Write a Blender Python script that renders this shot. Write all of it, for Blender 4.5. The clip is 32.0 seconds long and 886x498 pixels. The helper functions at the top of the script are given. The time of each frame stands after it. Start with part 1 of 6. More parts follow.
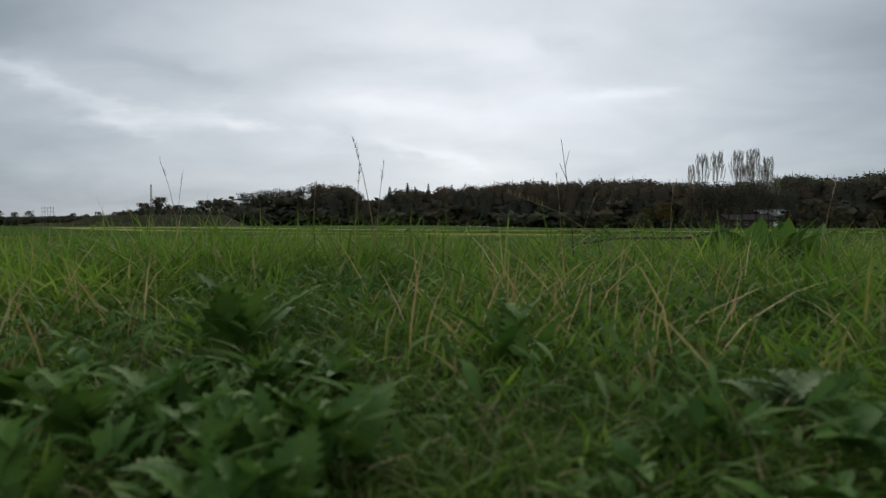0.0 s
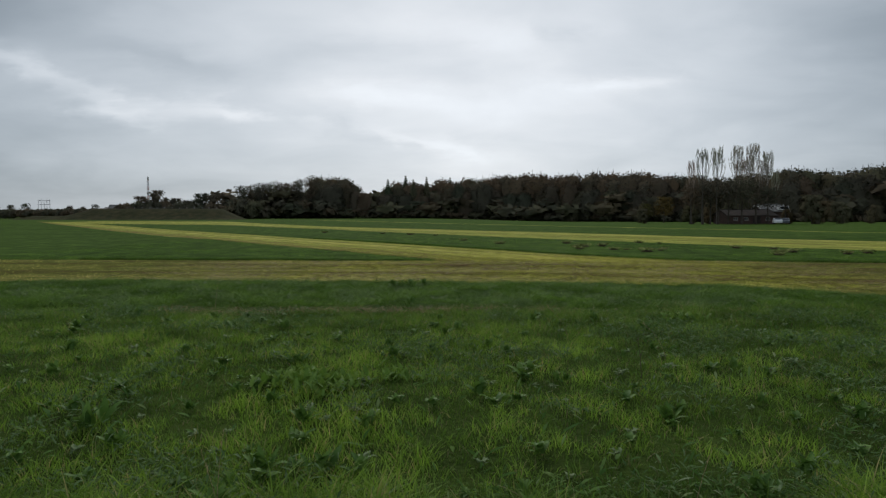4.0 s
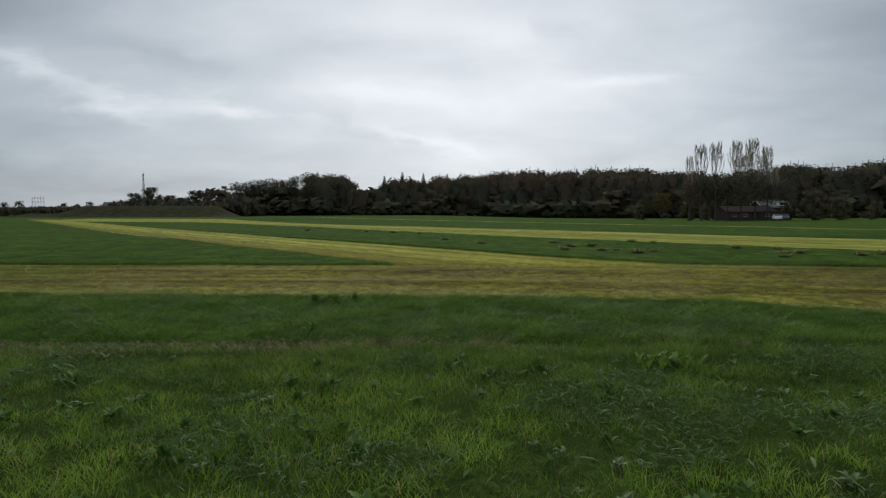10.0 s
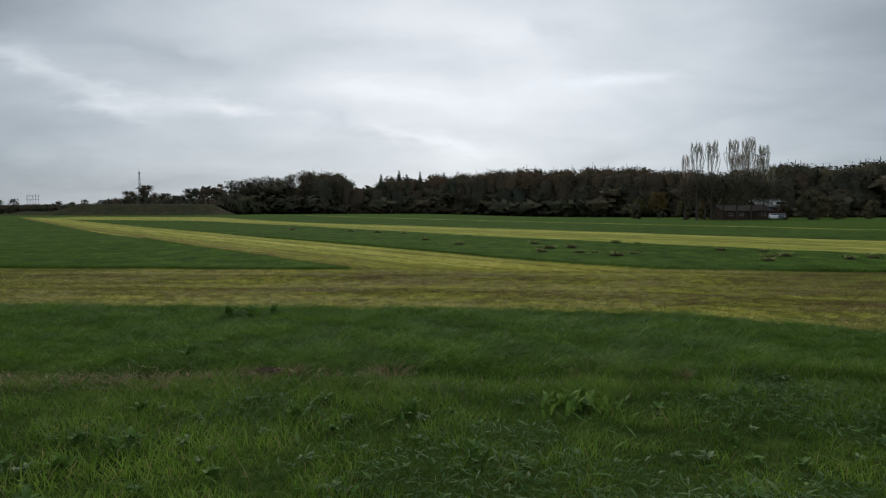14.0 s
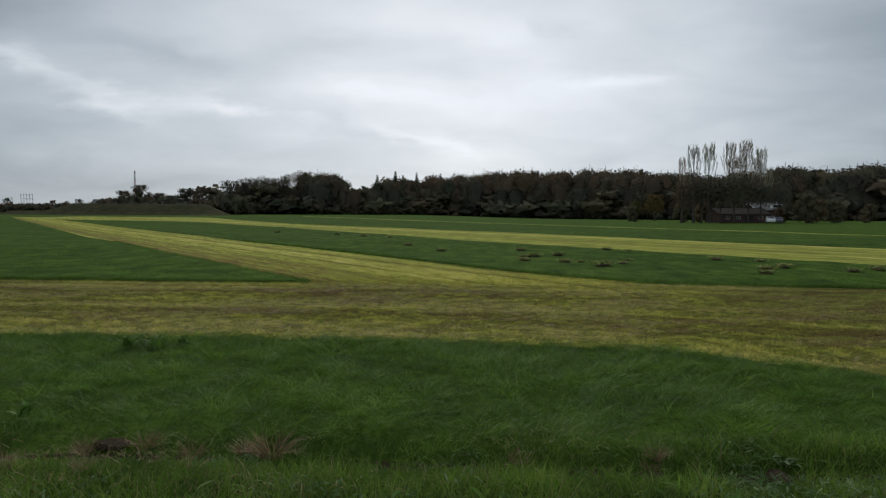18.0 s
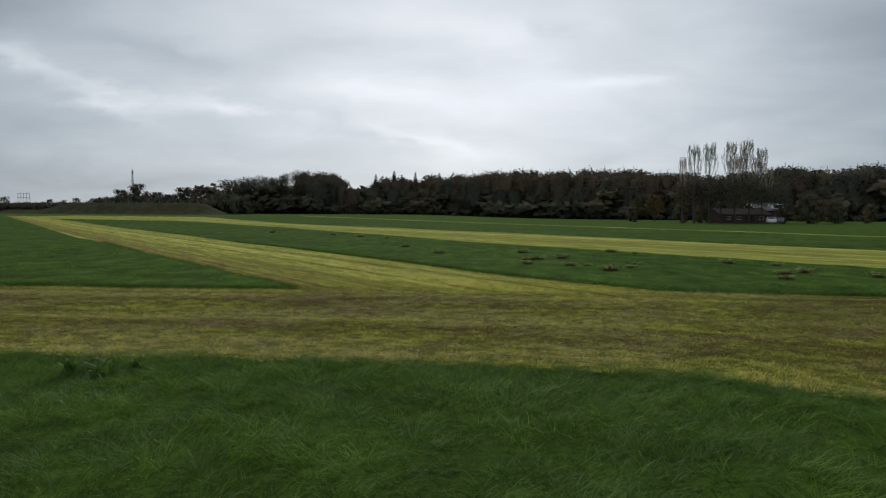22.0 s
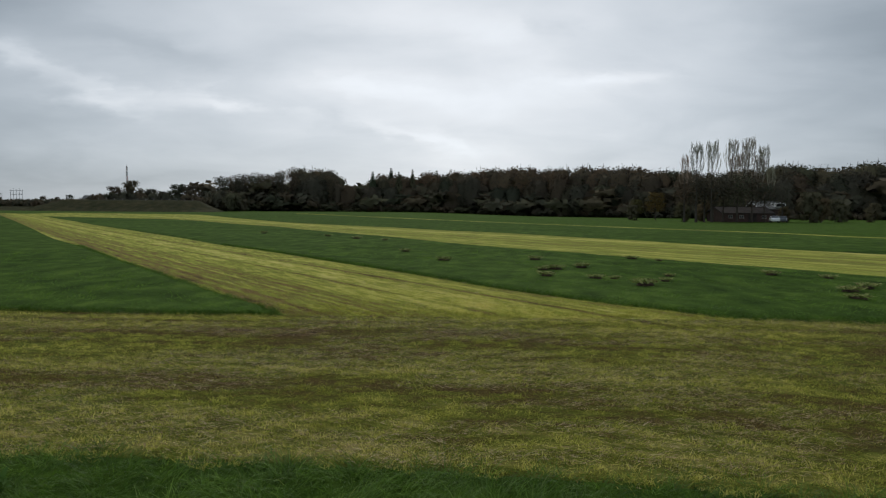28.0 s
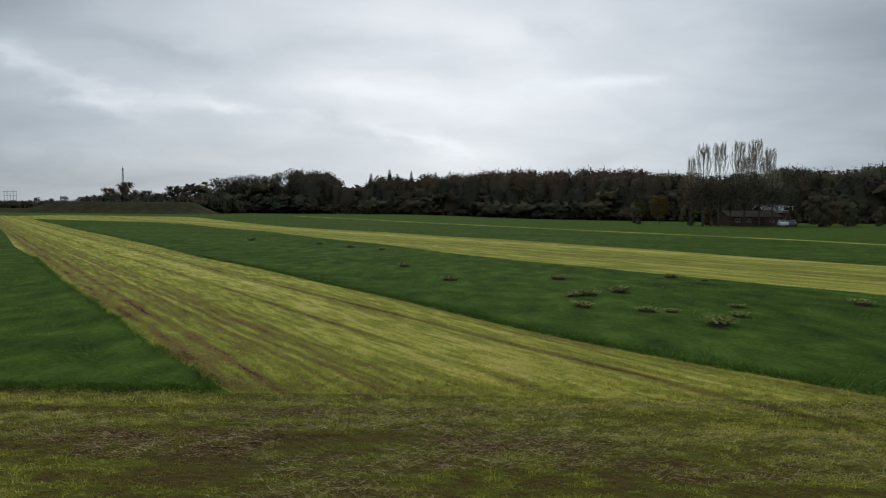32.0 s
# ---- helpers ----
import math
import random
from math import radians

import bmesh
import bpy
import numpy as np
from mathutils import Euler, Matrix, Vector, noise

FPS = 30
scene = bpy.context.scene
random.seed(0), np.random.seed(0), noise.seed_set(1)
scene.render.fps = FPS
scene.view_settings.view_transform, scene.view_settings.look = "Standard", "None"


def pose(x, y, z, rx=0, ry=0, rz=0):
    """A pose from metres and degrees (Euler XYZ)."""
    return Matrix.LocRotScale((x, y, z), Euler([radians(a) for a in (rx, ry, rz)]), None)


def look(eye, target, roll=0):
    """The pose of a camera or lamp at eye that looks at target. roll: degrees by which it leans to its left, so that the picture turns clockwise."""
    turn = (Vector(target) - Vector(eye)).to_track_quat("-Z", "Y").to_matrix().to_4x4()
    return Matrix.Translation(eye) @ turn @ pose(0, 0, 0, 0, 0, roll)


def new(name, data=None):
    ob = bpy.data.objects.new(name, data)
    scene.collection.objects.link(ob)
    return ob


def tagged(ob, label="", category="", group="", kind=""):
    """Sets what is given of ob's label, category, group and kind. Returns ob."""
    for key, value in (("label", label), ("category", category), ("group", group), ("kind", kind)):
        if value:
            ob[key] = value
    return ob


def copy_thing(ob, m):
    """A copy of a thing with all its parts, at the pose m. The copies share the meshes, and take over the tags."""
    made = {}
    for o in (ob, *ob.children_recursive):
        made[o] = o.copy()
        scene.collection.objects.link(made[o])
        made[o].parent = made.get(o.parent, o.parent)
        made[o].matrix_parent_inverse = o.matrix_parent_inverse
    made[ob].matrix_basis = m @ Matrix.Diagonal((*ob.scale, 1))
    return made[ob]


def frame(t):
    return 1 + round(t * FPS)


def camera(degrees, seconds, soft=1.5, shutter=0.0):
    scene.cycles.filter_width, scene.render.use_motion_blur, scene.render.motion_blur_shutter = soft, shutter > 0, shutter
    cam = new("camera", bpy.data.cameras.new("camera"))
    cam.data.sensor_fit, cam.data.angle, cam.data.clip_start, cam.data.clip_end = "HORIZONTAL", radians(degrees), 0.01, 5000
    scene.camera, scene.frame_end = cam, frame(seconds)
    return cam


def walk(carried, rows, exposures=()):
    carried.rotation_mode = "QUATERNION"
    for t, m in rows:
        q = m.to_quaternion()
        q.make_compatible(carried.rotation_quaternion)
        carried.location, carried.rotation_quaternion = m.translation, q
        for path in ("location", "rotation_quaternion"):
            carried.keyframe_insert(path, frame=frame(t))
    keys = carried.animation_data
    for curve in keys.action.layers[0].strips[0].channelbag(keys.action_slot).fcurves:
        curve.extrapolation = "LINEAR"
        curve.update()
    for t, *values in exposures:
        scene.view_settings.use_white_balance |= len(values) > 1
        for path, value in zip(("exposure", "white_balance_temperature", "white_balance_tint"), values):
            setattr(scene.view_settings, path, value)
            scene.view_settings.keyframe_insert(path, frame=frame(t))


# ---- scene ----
# ---------------------------------------------------------------- camera
PATH = [
    (0, (0.249, -1.301, 0.2), (0.267, 0.698, 0.131), -0.1),
    (0.5, (0.248, -1.303, 0.2), (0.265, 0.695, 0.131), -0.1),
    (1, (0.247, -1.308, 0.2), (0.266, 0.69, 0.107), 0.0),
    (1.5, (0.239, -1.317, 0.2), (0.258, 0.681, 0.098), 0.1),
    (2, (0.232, -1.325, 0.2), (0.249, 0.672, 0.097), 0.0),
    (2.3, (0.19, -1.156, 0.42), (0.208, 0.842, 0.326), 0.1),
    (2.5, (0.124, -1.029, 0.649), (0.144, 0.969, 0.553), 0.1),
    (2.6, (0.076, -0.978, 0.675), (0.097, 1.02, 0.578), 0.0),
    (3, (0.008, -0.978, 1.015), (0.028, 1.019, 0.912), 0.0),
    (3.5, (-0.085, -0.936, 1.32), (-0.061, 1.062, 1.223), 0.0),
    (5.5, (-0.111, -0.197, 1.093), (-0.086, 1.8, 0.982), -0.2),
    (6, (0.004, -0.001, 1.277), (0.029, 1.996, 1.162), -0.2),
    (6.5, (0.106, 0.19, 1.398), (0.13, 2.187, 1.288), -0.2),
    (7, (0.191, 0.412, 1.381), (0.218, 2.409, 1.27), -0.1),
    (7.5, (0.271, 0.608, 1.31), (0.297, 2.605, 1.198), -0.1),
    (8, (0.406, 0.82, 1.249), (0.432, 2.817, 1.138), -0.2),
    (8.5, (0.556, 1.053, 1.197), (0.584, 3.05, 1.086), -0.2),
    (9, (0.71, 1.244, 1.245), (0.737, 3.241, 1.136), -0.1),
    (9.5, (0.854, 1.415, 1.311), (0.884, 3.413, 1.222), -0.2),
    (10, (0.999, 1.539, 1.339), (1.028, 3.535, 1.23), -0.2),
    (10.5, (1.121, 1.636, 1.347), (1.152, 3.633, 1.238), -0.2),
    (11, (1.26, 1.763, 1.333), (1.292, 3.76, 1.222), -0.2),
    (11.5, (1.382, 1.88, 1.318), (1.414, 3.876, 1.204), -0.2),
    (12, (1.511, 2.026, 1.306), (1.545, 4.022, 1.193), -0.1),
    (12.5, (1.632, 2.146, 1.327), (1.666, 4.143, 1.227), -0.2),
    (13, (1.764, 2.296, 1.35), (1.799, 4.294, 1.256), -0.1),
    (13.5, (1.892, 2.442, 1.375), (1.926, 4.438, 1.262), -0.1),
    (14, (2.041, 2.6, 1.402), (2.075, 4.596, 1.288), -0.1),
    (14.5, (2.181, 2.754, 1.44), (2.216, 4.751, 1.326), -0.1),
    (16.5, (2.747, 3.499, 1.575), (2.786, 5.495, 1.466), -0.1),
    (17, (2.825, 3.673, 1.588), (2.864, 5.67, 1.478), 0.0),
    (17.5, (2.831, 3.839, 1.591), (2.872, 5.836, 1.489), 0.1),
    (18, (2.791, 4.002, 1.58), (2.833, 5.998, 1.469), 0.2),
    (18.5, (2.777, 4.141, 1.575), (2.82, 6.138, 1.468), 0.2),
    (19, (2.77, 4.286, 1.574), (2.813, 6.282, 1.465), 0.1),
    (19.5, (2.756, 4.427, 1.563), (2.8, 6.425, 1.484), 0.2),
    (20, (2.763, 4.568, 1.576), (2.808, 6.565, 1.468), 0.2),
    (20.5, (2.787, 4.672, 1.592), (2.831, 6.669, 1.481), 0.2),
    (21, (2.822, 4.815, 1.612), (2.867, 6.812, 1.508), 0.2),
    (21.5, (2.837, 4.962, 1.607), (2.884, 6.959, 1.503), 0.2),
    (22, (2.837, 5.101, 1.614), (2.883, 7.097, 1.502), 0.3),
    (22.5, (2.8, 5.253, 1.633), (2.847, 7.25, 1.531), 0.3),
    (23, (2.773, 5.404, 1.658), (2.821, 7.401, 1.562), 0.3),
    (23.5, (2.745, 5.543, 1.662), (2.794, 7.54, 1.556), 0.3),
    (24, (2.709, 5.686, 1.683), (2.759, 7.682, 1.573), 0.3),
    (24.5, (2.695, 5.805, 1.716), (2.744, 7.801, 1.613), 0.3),
    (25, (2.677, 5.942, 1.72), (2.728, 7.938, 1.609), 0.3),
    (25.5, (2.651, 6.117, 1.719), (2.704, 8.113, 1.604), 0.3),
    (27.5, (2.583, 7.233, 1.829), (2.638, 9.229, 1.716), 0.4),
    (28, (2.571, 7.578, 1.839), (2.628, 9.573, 1.718), 0.4),
    (28.5, (2.563, 7.946, 1.825), (2.62, 9.942, 1.705), 0.4),
    (29, (2.557, 8.317, 1.856), (2.615, 10.312, 1.734), 0.3),
    (29.5, (2.557, 8.767, 1.899), (2.615, 10.763, 1.781), 0.3),
    (30, (2.537, 9.231, 1.962), (2.596, 11.226, 1.839), 0.4),
    (30.5, (2.527, 9.727, 2.007), (2.587, 11.722, 1.882), 0.4),
    (31, (2.5, 10.264, 2.038), (2.56, 12.259, 1.918), 0.4),
    (31.5, (2.465, 10.814, 2.07), (2.527, 12.809, 1.945), 0.5),
    (32, (2.423, 11.356, 2.125), (2.485, 13.352, 2.01), 0.5),
]
cam = camera(72.0, 32.0, 1.2)
cam.data.dof.use_dof, cam.data.dof.focus_distance, cam.data.dof.aperture_fstop = True, 6.0, 5.6
walk(cam, [(t, look(eye, target, roll)) for t, eye, target, roll in PATH])

# ---------------------------------------------------------------- world and light
SUN_AZ, SUN_EL = radians(-6), radians(38)      # from +y, to the right; height


def make_world():
    w = bpy.data.worlds.new("overcast")
    scene.world = w
    w.use_nodes = True
    nt = w.node_tree
    nt.nodes.clear()
    N, L = nt.nodes.new, nt.links.new

    def math_node(op, a, b=None):
        n = N("ShaderNodeMath")
        n.operation = op
        for i, v in enumerate((a, b)):
            if v is None:
                continue
            if isinstance(v, (int, float)):
                n.inputs[i].default_value = v
            else:
                L(v, n.inputs[i])
        return n.outputs[0]

    out, bg, tc = N("ShaderNodeOutputWorld"), N("ShaderNodeBackground"), N("ShaderNodeTexCoord")
    sky = N("ShaderNodeTexSky")
    sky.sky_type, sky.sun_disc = "NISHITA", False
    sky.sun_elevation, sky.sun_rotation = SUN_EL, SUN_AZ
    sep = N("ShaderNodeSeparateXYZ")
    L(tc.outputs["Generated"], sep.inputs[0])
    up = math_node("MAXIMUM", sep.outputs[2], 0.0)
    deep = math_node("ADD", up, 0.22)
    px, py = math_node("DIVIDE", sep.outputs[0], deep), math_node("DIVIDE", sep.outputs[1], deep)

    def cloud(scale, sx, sy, ox, oy, detail, rough, warp):
        comb = N("ShaderNodeCombineXYZ")
        L(math_node("ADD", math_node("MULTIPLY", px, sx), ox), comb.inputs[0])
        L(math_node("ADD", math_node("MULTIPLY", py, sy), oy), comb.inputs[1])
        n = N("ShaderNodeTexNoise")
        n.inputs["Scale"].default_value, n.inputs["Detail"].default_value = scale, detail
        n.inputs["Roughness"].default_value, n.inputs["Distortion"].default_value = rough, warp
        L(comb.outputs[0], n.inputs["Vector"])
        return n.outputs[0]

    big = cloud(0.55, 0.7, 0.8, 3.1, 7.7, 3.0, 0.45, 0.3)
    fine = cloud(2.1, 0.75, 0.85, 11.0, 2.0, 4.5, 0.5, 0.35)

    # the veiled sun brightens the middle of the layer; one more glow is added behind
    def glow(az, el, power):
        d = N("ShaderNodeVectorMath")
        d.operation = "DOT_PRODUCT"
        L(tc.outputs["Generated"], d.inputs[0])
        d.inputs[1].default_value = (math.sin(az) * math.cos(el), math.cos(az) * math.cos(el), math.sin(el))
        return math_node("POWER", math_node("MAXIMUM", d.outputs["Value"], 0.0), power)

    # thin and thick places in the layer over the field, and dimmed upper corners: bearing and height as tangents,
    # widths, slope
    ahead = math_node("MAXIMUM", sep.outputs[1], 0.05)
    ta, tb = math_node("DIVIDE", sep.outputs[0], ahead), math_node("DIVIDE", sep.outputs[2], ahead)

    def ruffle(scale_x, scale_y, off, detail):
        comb = N("ShaderNodeCombineXYZ")
        L(math_node("ADD", math_node("MULTIPLY", ta, scale_x), off), comb.inputs[0])
        L(math_node("MULTIPLY", tb, scale_y), comb.inputs[1])
        n = N("ShaderNodeTexNoise")
        n.inputs["Scale"].default_value, n.inputs["Detail"].default_value, n.inputs["Roughness"].default_value = 1.0, detail, 0.55
        L(comb.outputs[0], n.inputs["Vector"])
        return math_node("SUBTRACT", n.outputs[0], 0.5)

    ta = math_node("ADD", ta, math_node("MULTIPLY", ruffle(9, 22, 4.0, 4.0), 0.20))
    tb = math_node("ADD", tb, math_node("MULTIPLY", ruffle(7, 24, 19.0, 4.0), 0.055))

    def place(a0, b0, wide, tall, slope, amount):
        da = math_node("SUBTRACT", ta, a0)
        db = math_node("SUBTRACT", math_node("SUBTRACT", tb, b0), math_node("MULTIPLY", da, slope))
        qa, qb = math_node("DIVIDE", da, wide), math_node("DIVIDE", db, tall)
        q = math_node("ADD", math_node("MULTIPLY", qa, qa), math_node("MULTIPLY", qb, qb))
        return math_node("MULTIPLY", math_node("EXPONENT", math_node("MULTIPLY", q, -1.0)), amount)

    layer = 0.0
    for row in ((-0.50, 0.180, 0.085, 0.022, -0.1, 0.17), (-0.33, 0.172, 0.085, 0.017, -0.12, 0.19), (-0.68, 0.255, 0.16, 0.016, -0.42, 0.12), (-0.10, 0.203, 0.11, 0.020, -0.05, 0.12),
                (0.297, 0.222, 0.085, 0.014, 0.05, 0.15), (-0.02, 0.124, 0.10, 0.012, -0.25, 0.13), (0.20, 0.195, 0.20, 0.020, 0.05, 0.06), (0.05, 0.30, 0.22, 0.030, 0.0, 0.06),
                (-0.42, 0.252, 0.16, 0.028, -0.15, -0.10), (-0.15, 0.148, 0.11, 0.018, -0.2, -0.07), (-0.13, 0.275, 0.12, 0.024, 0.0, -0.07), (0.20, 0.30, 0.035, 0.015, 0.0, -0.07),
                # the two rows at -0.13 paint lens falloff into the upper corners
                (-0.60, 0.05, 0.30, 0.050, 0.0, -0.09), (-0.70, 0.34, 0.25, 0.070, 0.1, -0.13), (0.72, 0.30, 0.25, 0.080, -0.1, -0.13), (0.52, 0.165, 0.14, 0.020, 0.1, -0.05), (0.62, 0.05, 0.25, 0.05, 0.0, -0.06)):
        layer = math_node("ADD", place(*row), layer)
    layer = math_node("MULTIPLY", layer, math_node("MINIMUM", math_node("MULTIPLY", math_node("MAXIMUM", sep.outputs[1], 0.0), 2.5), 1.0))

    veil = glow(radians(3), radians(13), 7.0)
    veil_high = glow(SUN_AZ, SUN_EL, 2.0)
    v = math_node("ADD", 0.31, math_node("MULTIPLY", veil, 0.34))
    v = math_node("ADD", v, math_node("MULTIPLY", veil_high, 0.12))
    # unseen glow behind the start, added to brighten the wood's near face
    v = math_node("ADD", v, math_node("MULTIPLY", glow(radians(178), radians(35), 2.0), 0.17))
    v = math_node("ADD", v, math_node("MULTIPLY", math_node("SUBTRACT", big, 0.5), 0.30))
    v = math_node("ADD", v, math_node("MULTIPLY", math_node("SUBTRACT", fine, 0.5), 0.30))
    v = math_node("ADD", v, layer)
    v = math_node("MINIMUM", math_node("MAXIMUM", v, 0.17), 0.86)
    tint = N("ShaderNodeValToRGB")
    tint.color_ramp.elements[0].position, tint.color_ramp.elements[0].color = 0.15, (0.74, 0.91, 1.07, 1)
    tint.color_ramp.elements[1].position, tint.color_ramp.elements[1].color = 0.75, (0.95, 1.0, 1.06, 1)
    L(v, tint.inputs[0])
    lit = N("ShaderNodeVectorMath")
    lit.operation = "SCALE"
    L(tint.outputs[0], lit.inputs[0])
    L(v, lit.inputs["Scale"])
    thin = N("ShaderNodeVectorMath")
    thin.operation = "SCALE"
    L(sky.outputs[0], thin.inputs[0])
    thin.inputs["Scale"].default_value = 0.006
    both = N("ShaderNodeVectorMath")
    L(lit.outputs[0], both.inputs[0])
    L(thin.outputs[0], both.inputs[1])
    L(both.outputs[0], bg.inputs["Color"])
    bg.inputs["Strength"].default_value = 1.0
    L(bg.outputs[0], out.inputs["Surface"])


make_world()
sun = new("sun", bpy.data.lights.new("sun", "SUN"))
sun.data.energy, sun.data.angle, sun.data.color = 1.45, radians(25), (1.0, 0.96, 0.88)
sun.matrix_world = look((0, 0, 60), (-60 * math.sin(SUN_AZ) / math.tan(SUN_EL), -60 * math.cos(SUN_AZ) / math.tan(SUN_EL), 0))


# ---------------------------------------------------------------- materials
def material(name):
    m = bpy.data.materials.new(name)
    m.use_nodes = True
    nt = m.node_tree
    nt.nodes.clear()
    out, bsdf = nt.nodes.new("ShaderNodeOutputMaterial"), nt.nodes.new("ShaderNodeBsdfPrincipled")
    nt.links.new(bsdf.outputs[0], out.inputs["Surface"])
    return m, nt, bsdf, out


def ramp(nt, fac, stops):
    n = nt.nodes.new("ShaderNodeValToRGB")
    el = n.color_ramp.elements
    while len(el) < len(stops):
        el.new(0.5)
    for e, (p, c) in zip(el, stops):
        e.position, e.color = p, (*c, 1)
    nt.links.new(fac, n.inputs[0])
    return n.outputs[0]


def noise_tex(nt, scale, detail=3.0, vector=None, stretch=None, rough=0.55):
    n = nt.nodes.new("ShaderNodeTexNoise")
    n.inputs["Scale"].default_value, n.inputs["Detail"].default_value, n.inputs["Roughness"].default_value = scale, detail, rough
    if vector is None:
        vector = nt.nodes.new("ShaderNodeTexCoord").outputs["Object"]
    if stretch:
        mp = nt.nodes.new("ShaderNodeMapping")
        mp.inputs["Scale"].default_value = stretch
        nt.links.new(vector, mp.inputs["Vector"])
        vector = mp.outputs[0]
    nt.links.new(vector, n.inputs["Vector"])
    return n.outputs[0]


def mix_rgb(nt, fac, a, b, kind="MIX"):
    n = nt.nodes.new("ShaderNodeMix")
    n.data_type, n.blend_type = "RGBA", kind
    for sock, v in ((n.inputs[0], fac), (n.inputs[6], a), (n.inputs[7], b)):
        if isinstance(v, (int, float)):
            sock.default_value = v
        elif isinstance(v, tuple):
            sock.default_value = (*v, 1)
        else:
            nt.links.new(v, sock)
    return n.outputs[2]


def bump(nt, bsdf, height, strength=0.5, distance=0.02):
    b = nt.nodes.new("ShaderNodeBump")
    b.inputs["Strength"].default_value, b.inputs["Distance"].default_value = strength, distance
    nt.links.new(height, b.inputs["Height"])
    nt.links.new(b.outputs[0], bsdf.inputs["Normal"])


def plain(name, stops, scale, rough=0.8, grain=6.0, relief=0.4, distance=0.01, metal=0.0, by_object=False):
    """Two scales of variation over one surface."""
    m, nt, bsdf, _ = material(name)
    big, small = noise_tex(nt, scale, 4), noise_tex(nt, scale * grain, 3)
    col = ramp(nt, big, stops)
    col = mix_rgb(nt, 0.35, col, ramp(nt, small, [(0.3, (0.35, 0.35, 0.35)), (0.7, (0.75, 0.75, 0.75))]), "OVERLAY")
    if by_object:
        r = nt.nodes.new("ShaderNodeObjectInfo").outputs["Random"]
        col = mix_rgb(nt, 0.5, col, ramp(nt, r, [(0.0, (0.3, 0.3, 0.3)), (1.0, (0.72, 0.7, 0.66))]), "OVERLAY")
    nt.links.new(col, bsdf.inputs["Base Color"])
    bsdf.inputs["Roughness"].default_value, bsdf.inputs["Metallic"].default_value = rough, metal
    bsdf.inputs["Specular IOR Level"].default_value = 0.3 if rough < 0.8 else 0.04
    bump(nt, bsdf, small, relief, distance)
    return m


def blade_material(name, stops, patch, patch_scale, through_light=0.35, rough=0.6, spec=0.15, tuft_tint=False):
    """Blades and leaves: each its own shade, in patches, letting some light through."""
    m, nt, bsdf, out = material(name)
    geo = nt.nodes.new("ShaderNodeNewGeometry")
    col = ramp(nt, geo.outputs["Random Per Island"], stops)
    col = mix_rgb(nt, ramp(nt, noise_tex(nt, patch_scale, 3), [(0.38, (0, 0, 0)), (0.66, (1, 1, 1))]), col, patch, "MULTIPLY")
    if tuft_tint:
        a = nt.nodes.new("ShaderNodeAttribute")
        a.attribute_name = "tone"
        col = mix_rgb(nt, 1.0, col, ramp(nt, a.outputs["Fac"], TUFT_TINT), "MULTIPLY")
    nt.links.new(col, bsdf.inputs["Base Color"])
    bsdf.inputs["Roughness"].default_value, bsdf.inputs["Specular IOR Level"].default_value = rough, spec
    tr, mx = nt.nodes.new("ShaderNodeBsdfTranslucent"), nt.nodes.new("ShaderNodeMixShader")
    nt.links.new(col, tr.inputs["Color"])
    mx.inputs[0].default_value = through_light
    nt.links.new(bsdf.outputs[0], mx.inputs[1])
    nt.links.new(tr.outputs[0], mx.inputs[2])
    nt.links.new(mx.outputs[0], out.inputs["Surface"])
    return m


# multiplies blade colour: darker at low tone, lighter and yellower at high
TUFT_TINT = [(0.12, (0.44, 0.50, 0.45)), (0.5, (0.80, 0.84, 0.76)), (0.85, (1.14, 1.14, 0.88))]
GREEN = [(0.0, (0.14, 0.235, 0.034)), (0.3, (0.185, 0.31, 0.046)), (0.6, (0.24, 0.375, 0.06)), (0.85, (0.29, 0.42, 0.085)),
         (0.93, (0.34, 0.30, 0.13)), (1.0, (0.46, 0.38, 0.20))]
LUSH = [(0.0, (0.092, 0.178, 0.026)), (0.4, (0.13, 0.24, 0.036)), (0.8, (0.18, 0.30, 0.05)), (0.96, (0.21, 0.33, 0.07)), (1.0, (0.28, 0.33, 0.11))]
M_GRASS = blade_material("meadow_grass", GREEN, (0.6, 0.66, 0.6), 1.5, 0.42, tuft_tint=True)
M_BLOCK = blade_material("uncut_grass", LUSH, (0.6, 0.64, 0.6), 0.8, 0.55, tuft_tint=True)
M_LONG = blade_material("long_grass", LUSH, (0.62, 0.68, 0.62), 0.8, 0.42, rough=0.55, spec=0.16, tuft_tint=True)
M_HERB = blade_material("herb_leaves", [(0.0, (0.065, 0.135, 0.035)), (0.5, (0.10, 0.19, 0.045)), (0.9, (0.16, 0.25, 0.08)), (1.0, (0.28, 0.33, 0.16))], (0.7, 0.75, 0.65), 1.5, 0.35, 0.8, 0.05)
M_CLOVER = blade_material("clover_leaves", [(0.0, (0.075, 0.135, 0.05)), (0.5, (0.115, 0.18, 0.07)), (0.9, (0.17, 0.24, 0.12)), (1.0, (0.24, 0.29, 0.17))], (0.7, 0.75, 0.7), 2.0, 0.3, 0.85, 0.03)
M_STRAW = blade_material("straw", [(0.0, (0.30, 0.20, 0.10)), (0.5, (0.42, 0.31, 0.17)), (1.0, (0.50, 0.41, 0.25))], (0.8, 0.75, 0.7), 2.0, 0.15)
M_PALE_STRAW = blade_material("pale_straw", [(0.0, (0.44, 0.30, 0.12)), (0.5, (0.58, 0.44, 0.20)), (1.0, (0.68, 0.57, 0.32))], (0.85, 0.8, 0.75), 2.0, 0.25)
